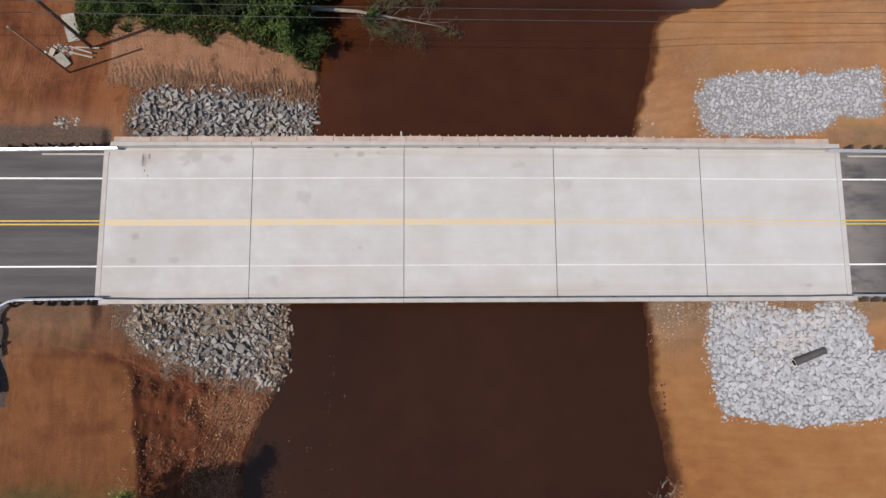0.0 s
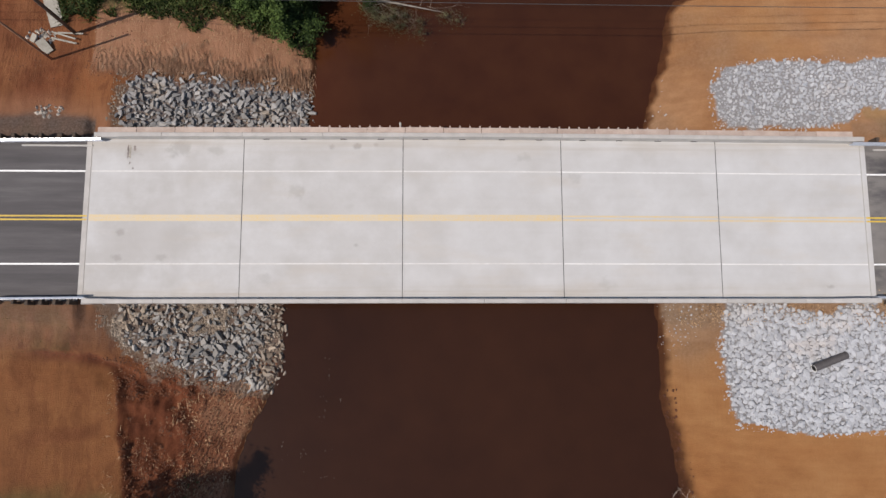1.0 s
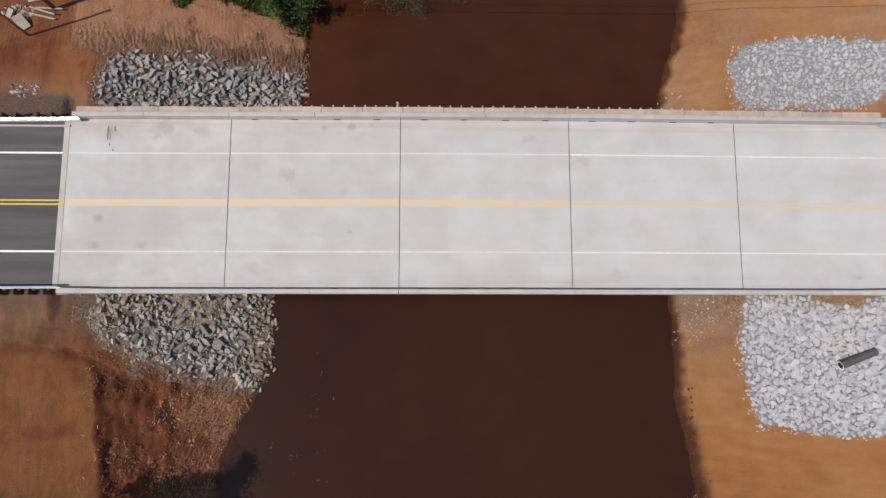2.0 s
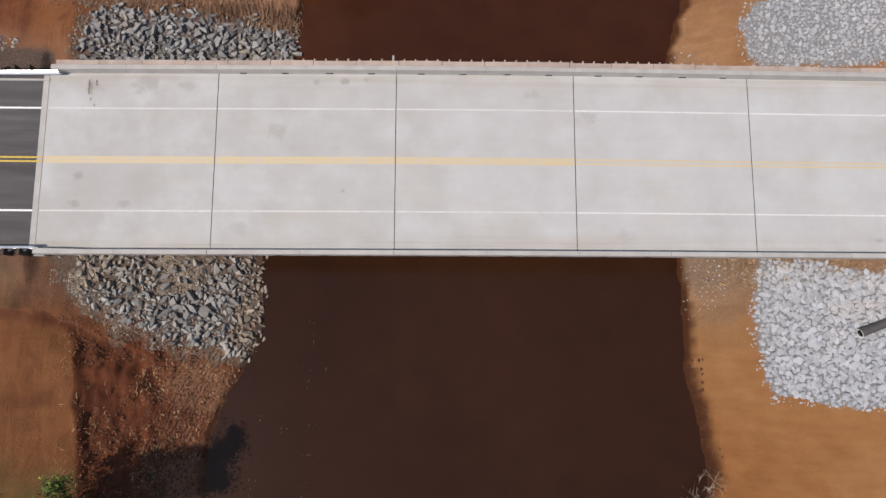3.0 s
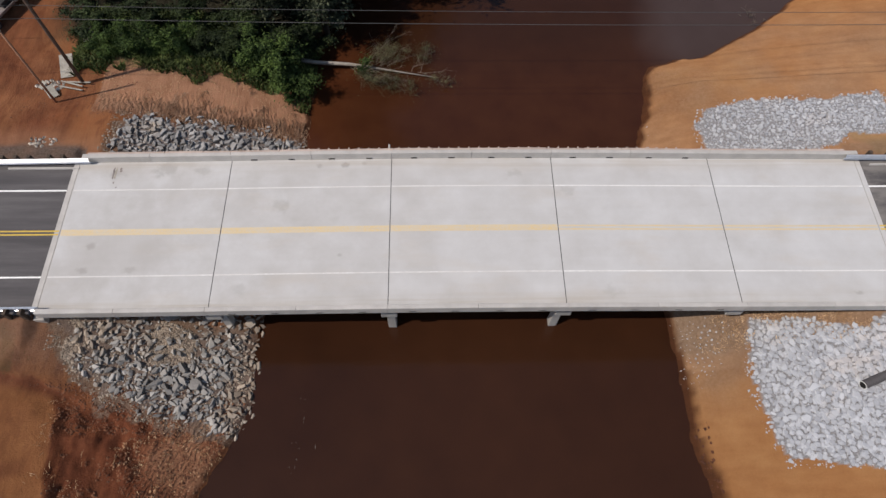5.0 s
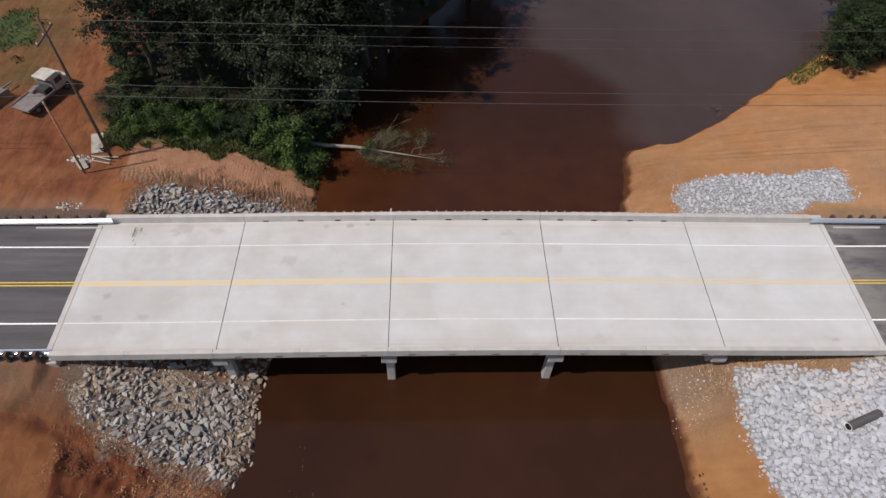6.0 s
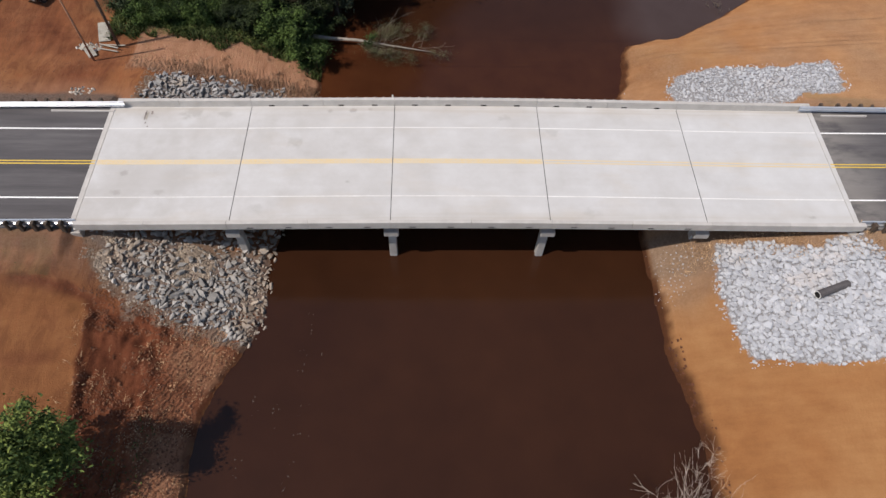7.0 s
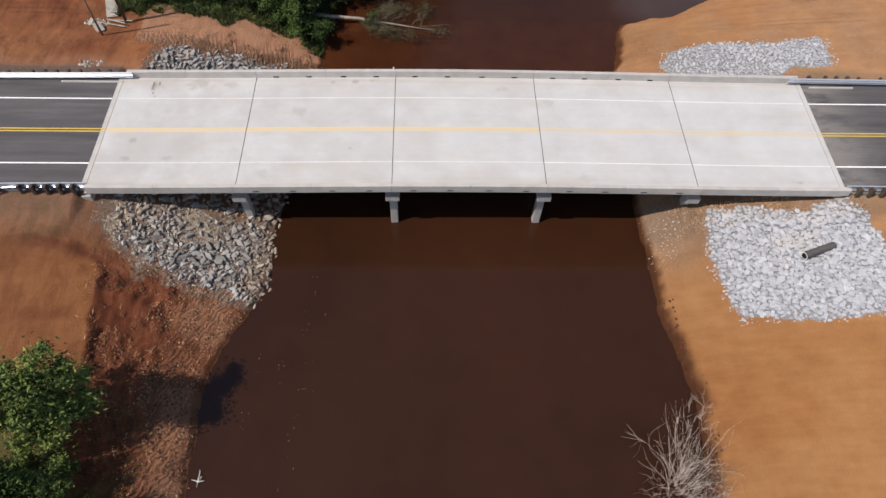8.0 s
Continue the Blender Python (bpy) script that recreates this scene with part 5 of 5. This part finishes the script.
def floating_foam():
    rng = random.Random(12)
    v, f = [], []
    for i in range(14):
        t = rng.random()
        x = -12.2 - 1.0 * t + rng.gauss(0, 0.2) + (0.9 if i % 4 == 0 else 0)
        y = -8.5 - 19 * t + rng.gauss(0, 0.5)
        s = rng.choice((0.012, 0.016, 0.02, 0.026))
        base, n, long = len(v), 7, rng.uniform(1.5, 6.0)
        for k in range(n):
            a = 2 * math.pi * k / n
            v.append((x + math.cos(a) * s * rng.uniform(0.5, 1.4), y + math.sin(a) * s * long * rng.uniform(0.7, 1.4), 0.006))
        v.append((x, y, 0.014))
        f += [(base + k, base + (k + 1) % n, base + n) for k in range(n)]
    for cx, cy, count in ((-14.4, -18.7, 6), (-15.9, -18.5, 4), (-16.3, -22.4, 5), (-12.8, -23.3, 5), (-12.7, -19.5, 4), (-12.3, -11.6, 3), (-12.9, -14.2, 4)):
        for i in range(count):
            x, y = cx + rng.gauss(0, 0.22), cy + rng.gauss(0, 0.75)
            s, base = rng.uniform(0.015, 0.04), len(v)
            for k in range(6):
                a = math.pi * k / 3
                v.append((x + math.cos(a) * s * rng.uniform(0.5, 1.4), y + math.sin(a) * s * rng.uniform(0.8, 2.6), 0.006))
            v.append((x, y, 0.014))
            f += [(base + k, base + (k + 1) % 6, base + 6) for k in range(6)]
    tagged(new("foam", mesh_of("foam", v, f, M_FOAM)), "scattered pale foam flecks drifting on the muddy water", "foam", kind="stuff")


floating_foam()


# ---- riprap: loose quarry stone ----
def stone_meshes(prefix, material, seed, count=10):
    rng = random.Random(seed)
    out = []
    for i in range(count):
        bm = bmesh.new()
        for k in range(9):
            d = Vector((rng.gauss(0, 1), rng.gauss(0, 1), rng.gauss(0, 1))).normalized()
            bm.verts.new((d.x * rng.uniform(0.8, 1.25), d.y * rng.uniform(0.55, 0.9), d.z * rng.uniform(0.4, 0.7)))
        r = bmesh.ops.convex_hull(bm, input=bm.verts)
        bmesh.ops.delete(bm, geom=[g for g in r["geom_interior"] if isinstance(g, bmesh.types.BMVert)], context="VERTS")
        out.append(settle(bm, prefix, material))
    return out


def slab_meshes(prefix, material, seed, count=12, thick=1.0, edges=(5, 6, 6, 7), keen=0.0):
    """Flat-topped broken stone that beds tightly."""
    rng = random.Random(seed)
    out = []
    for i in range(count):
        bm = bmesh.new()
        n, long = rng.choice(edges), rng.uniform(0.95, 1.3 + keen)
        for k in range(n):
            a = 2 * math.pi * (k + rng.uniform(-0.3, 0.3)) / n
            r = rng.uniform(0.82, 1.14)
            for q, z in ((rng.uniform(0.7, 0.86) + keen * 0.3, rng.uniform(0.34 - keen, 0.46)), (1.0, rng.uniform(0.05, 0.2)), (0.8, -0.45)):
                bm.verts.new((math.cos(a) * r * q * long, math.sin(a) * r * q / long, z * thick))
        r = bmesh.ops.convex_hull(bm, input=bm.verts)
        bmesh.ops.delete(bm, geom=[g for g in r["geom_interior"] if isinstance(g, bmesh.types.BMVert)], context="VERTS")
        out.append(settle(bm, prefix, material))
    return out


def riprap(label, poly, step, size, meshes, material, seed, nearest, fray=1.0, tilt=0.6, even=0.34, buried=None):
    """A spread of stone: the stretch by the water as single stones, the rest as one loose mass."""
    rng = np.random.default_rng(seed)
    xs, ys = [p[0] for p in poly], [p[1] for p in poly]
    gx, gy = np.meshgrid(np.arange(min(xs) - 1, max(xs) + 1, step), np.arange(min(ys) - 1, max(ys) + 1, step))
    loose = 0.42 if step < 0.45 else 2.0
    x = gx.ravel() + rng.uniform(-loose, loose, gx.size) * step
    y = gy.ravel() + rng.uniform(-loose, loose, gx.size) * step
    keep = inside(poly, x + (wander(x, y, 1.6, 51) * 1.3 + rng.normal(0, 0.35, x.size)) * fray, y + (wander(x, y, 1.6, 53) * 1.3 + rng.normal(0, 0.35, x.size)) * fray)
    x, y = x[keep], y[keep]
    z = land(x, y)[0]
    dry = z > -0.12
    x, y, z = x[dry], y[dry], z[dry]
    rim = np.mean([inside(poly, x + 1.1 * math.cos(a), y + 1.1 * math.sin(a)) for a in np.arange(8) * 0.785], axis=0)
    if buried:
        bare = rng.random(x.size) > np.clip(buried(x, y) + 0.4 * smooth(0.75, 0.35, rim), 0, 0.85)
        x, y, z, rim = x[bare], y[bare], z[bare], rim[bare]
    order = np.argsort(nearest(x, y))
    bed = thing("riprap", float(np.mean(x)), float(np.mean(y)), 0.0, label, "riprap", "bank protection", kind="structure")
    at = bed.matrix_world.inverted()
    data = [(np.array([v.co for v in m.vertices]), [tuple(p.vertices) for p in m.polygons]) for m in meshes]
    V, F, base = [], [], 0
    for rank, i in enumerate(order):
        s = size * (even + (1 - even) * rng.random() ** 1.6) * (1.3 if rng.random() < 0.08 and rim[i] > 0.7 else 1.0) * (0.42 + 0.58 * min(1.0, rim[i] * 1.25))
        m = Matrix.LocRotScale((x[i], y[i], z[i] + s * rng.uniform(0.1, 0.6)), Euler(rng.uniform(-tilt, tilt, 2).tolist() + [rng.uniform(0, 6.28)]), (s, s * rng.uniform(0.8, 1.1), s * rng.uniform(0.8, 1.2)))
        k = int(rng.integers(len(meshes)))
        if rank < 300:
            ob = new("stone", meshes[k])
            ob.parent = bed
            ob.matrix_local = at @ m
        else:
            mm = np.array(at @ m)
            v = data[k][0] @ mm[:3, :3].T + mm[:3, 3]
            V.append(v)
            F += [tuple(base + j for j in p) for p in data[k][1]]
            base += len(v)
    if V:
        rest = new("stones", mesh_of("stones", np.concatenate(V).tolist(), F, material))
        rest.parent = bed
        tagged(rest, kind="stuff")




def silted(x, y):
    """Share of the western stone that lies under washed-down earth."""
    w = wander(x, y, 1.2, 95, 3)
    return 0.75 * smooth(1.25, 0.7, np.hypot((x + 21.7) / 1.5, (y + 7.3) / 1.7) + 0.5 * w) + 0.55 * smooth(-26.8, -28.2, x + w)


GREY = slab_meshes("stone", M_STONE, 5, 12, 1.2, (4, 4, 5, 5), 0.3) + stone_meshes("stone", M_STONE, 5, 9)
BLUE = slab_meshes("stone", M_NORTHSTONE, 8, 14, 1.2, (4, 4, 5, 5), 0.3) + stone_meshes("stone", M_NORTHSTONE, 8, 7)
PALE = slab_meshes("stone", M_PALESTONE, 6)
riprap("grey angular quarry stone piled on the western bank", STONY["west_south"], 0.31, 0.345, GREY, M_STONE, 1, lambda x, y: np.abs(x + 20) + np.abs(y + 9) * 0.5, 1.0, 0.45, 0.32, silted)
riprap("grey angular quarry stone below the reeds", STONY["west_north"], 0.315, 0.36, BLUE, M_NORTHSTONE, 2, lambda x, y: np.abs(x + 20) + np.abs(y - 9) * 0.5, 0.6, 0.35, 0.36)
riprap("shaded grey quarry stone under the bridge", STONY["west_under"], 0.4, 0.42, GREY, M_STONE, 3, lambda x, y: y)
riprap("pale broken stone spread on graded orange clay", STONY["east_south"], 0.275, 0.285, PALE, M_PALESTONE, 4, lambda x, y: np.abs(x - 22) + np.abs(y + 12) * 0.4, 0.35, 0.2, 0.55)
riprap("pale broken stone patch north of the road", STONY["east_north"], 0.285, 0.22, PALE, M_PALESTONE, 5, lambda x, y: np.abs(x - 22) + np.abs(y - 12) * 0.4, 0.55, 0.5, 0.4)
riprap("scattered pale pebbles on the eastern waterline", [(15.6, -11), (17.5, -9), (19, -7), (19.5, -5.8), (15.2, -5.8)], 0.36, 0.1, PALE, M_PALESTONE, 6, lambda x, y: y, 0.6)
riprap("scattered pale stones at the northern waterline", [(14.9, 7), (16.2, 7), (16.4, 13), (15.6, 13)], 0.6, 0.15, PALE, M_PALESTONE, 7, lambda x, y: y, 0.6)


# ---- clods of red clay on the scarp ----
def clods(label, n, x0, x1, y0, y1, keep, size, seed, material=M_CLOD, tall=0.7):
    rng = np.random.default_rng(seed)
    p = scatter(n, x0, x1, y0, y1, keep, seed)
    z = land(p[:, 0], p[:, 1])[0]
    base = np.array([(1, 0, 0), (0, 1, 0), (-1, 0, 0), (0, -1, 0), (0, 0, 0.8), (0, 0, -0.6)], float)
    tri = np.array([(0, 1, 4), (1, 2, 4), (2, 3, 4), (3, 0, 4), (1, 0, 5), (2, 1, 5), (3, 2, 5), (0, 3, 5)])
    s = size * rng.uniform(0.3, 1.0, (len(p), 1, 1)) ** 1.5
    v = base[None] * np.array([1.0, 1.0, tall]) * rng.uniform(0.55, 1.35, (len(p), 6, 3)) * s
    a = rng.uniform(0, 6.28, len(p))
    ca, sa = np.cos(a)[:, None], np.sin(a)[:, None]
    v = np.stack((v[..., 0] * ca - v[..., 1] * sa, v[..., 0] * sa + v[..., 1] * ca, v[..., 2]), axis=-1)
    v += np.column_stack((p, z + 0.01))[:, None, :]
    f = (np.arange(len(p))[:, None, None] * 6 + tri[None]).reshape(-1, 3)
    tagged(new("clods", mesh_of("clods", v.reshape(-1, 3).tolist(), f.tolist(), material)), label, "earth", kind="stuff")


clods("crumbled red clay clods on the cut scarp", 9000, -30, -16.5, -27, -10.5, lambda x, y: (west_of(x, y) > 0.2) & (shore(BRINK, x, y) > 0) & (wander(x, y, 1.6, 61) > -0.12), 0.12, 31)
clods("loose clay clods around the timber poles", 1500, -46, -27, 7.6, 24, lambda x, y: wander(x, y, 3.0, 63) > 0.1, 0.09, 32, M_CLOD, 0.4)
clods("loose clay clods along the eastern waterline", 800, 15, 18.5, -32, -13, lambda x, y: (shore(RIGHT, x, y) > 0) & (shore(RIGHT, x, y) < 0.75 + 0.4 * wander(x, y, 2.0, 57)), 0.2, 33, M_WETCLOD)

clods("dry tan clay clods along the southern waterline", 3000, -24, -15.5, -31, -12.5, lambda x, y: (west_of(x, y) > 0.15) & (west_of(x, y) < 4.6 + wander(x, y, 3, 9) * 2.0) & (wander(x, y, 1.1, 67) > -0.1), 0.11, 34, M_TANCLOD)
clods("crumbled tan clay on the bank below the shrubs", 3000, -31, -13.5, 13.5, 19, lambda x, y: (west_of(x, y) > 0.2) & (wander(x, y, 1.2, 69) > -0.2), 0.085, 35, M_BANKCLOD, 0.4)


def around(name, grow):
    """True on the rim of a spread of stone, out to a little past its edge."""
    poly = STONY[name]
    cx, cy = sum(p[0] for p in poly) / len(poly), sum(p[1] for p in poly) / len(poly)
    return lambda x, y: inside(poly, cx + (x - cx) / grow, cy + (y - cy) / grow) & (np.abs(y) > 7.3) & (land(x, y)[0] > 0.02) & (wander(x, y, 0.9, 83) > -0.25)


clods("small broken grey stone round the western riprap", 5200, -30.5, -15, -15, -6.5, around("west_south", 1.15), 0.12, 36, M_RIMSTONE)
clods("small dusty stone in the earth washed over the western riprap", 9000, -29.5, -18.5, -11, -5.5, lambda x, y: (silted(x, y) > 0.35) & (x > -28.3) & (silted(x, y) * smooth(-29.4, -26.8, x + 1.5 * wander(x, y, 1.4, 97)) > 0.3), 0.16, 43, M_RIMSTONE)
clods("small broken grey stone beside the northern riprap", 2600, -30.5, -13.5, 6.5, 13.5, around("west_north", 1.1), 0.12, 37, M_RIMSTONE)
clods("pale chips along the edge of the stone spread", 6500, 18.5, 40, -18, -6, around("east_south", 1.05), 0.1, 38, M_PALESTONE)
clods("pale chips round the northern stone patch", 3000, 18.5, 37, 7, 15, around("east_north", 1.09), 0.1, 39, M_PALESTONE)


# ---- a dried mortar smear by the gutter ----
def mortar_smear():
    rng = random.Random(9)
    t = thing("mortar_smear", -27.1, 5.1, DECK + 0.004 + crest(-27.1), "thin dark streak of dried mortar on the deck", "stain")
    for dx, y0, y1, w, mat in ((0.0, -0.52, 0.55, 0.09, M_SLOT), (0.16, -0.5, 0.52, 0.1, M_BOARD), (0.5, 0.1, 0.5, 0.12, M_GREYMETAL), (0.16, -0.95, -0.75, 0.06, M_GREYMETAL), (0.42, -1.35, -1.2, 0.06, M_GREYMETAL)):
        v, n = [], 9
        for s in (-1, 1):
            v += [(dx + s * w * rng.uniform(0.4, 1.0) * (0.4 if k in (0, n - 1) else 1), y0 + (y1 - y0) * k / (n - 1), 0.0) for k in range(n)]
        f = [(k, n + k, n + k + 1, k + 1) for k in range(n - 1)]
        top = [(p[0], p[1], 0.006) for p in v]
        side = [(0, 2 * n, 3 * n, n)] + [(k, k + 1, 2 * n + k + 1, 2 * n + k) for k in range(n - 1)] + [(n + k, 3 * n + k, 3 * n + k + 1, n + k + 1) for k in range(n - 1)]
        part("streak", mesh_of("streak", v + top, f + [tuple(q + 2 * n for q in p) for p in f] + side, M_GREYMETAL if mat is M_SLOT else mat), None, t)


mortar_smear()
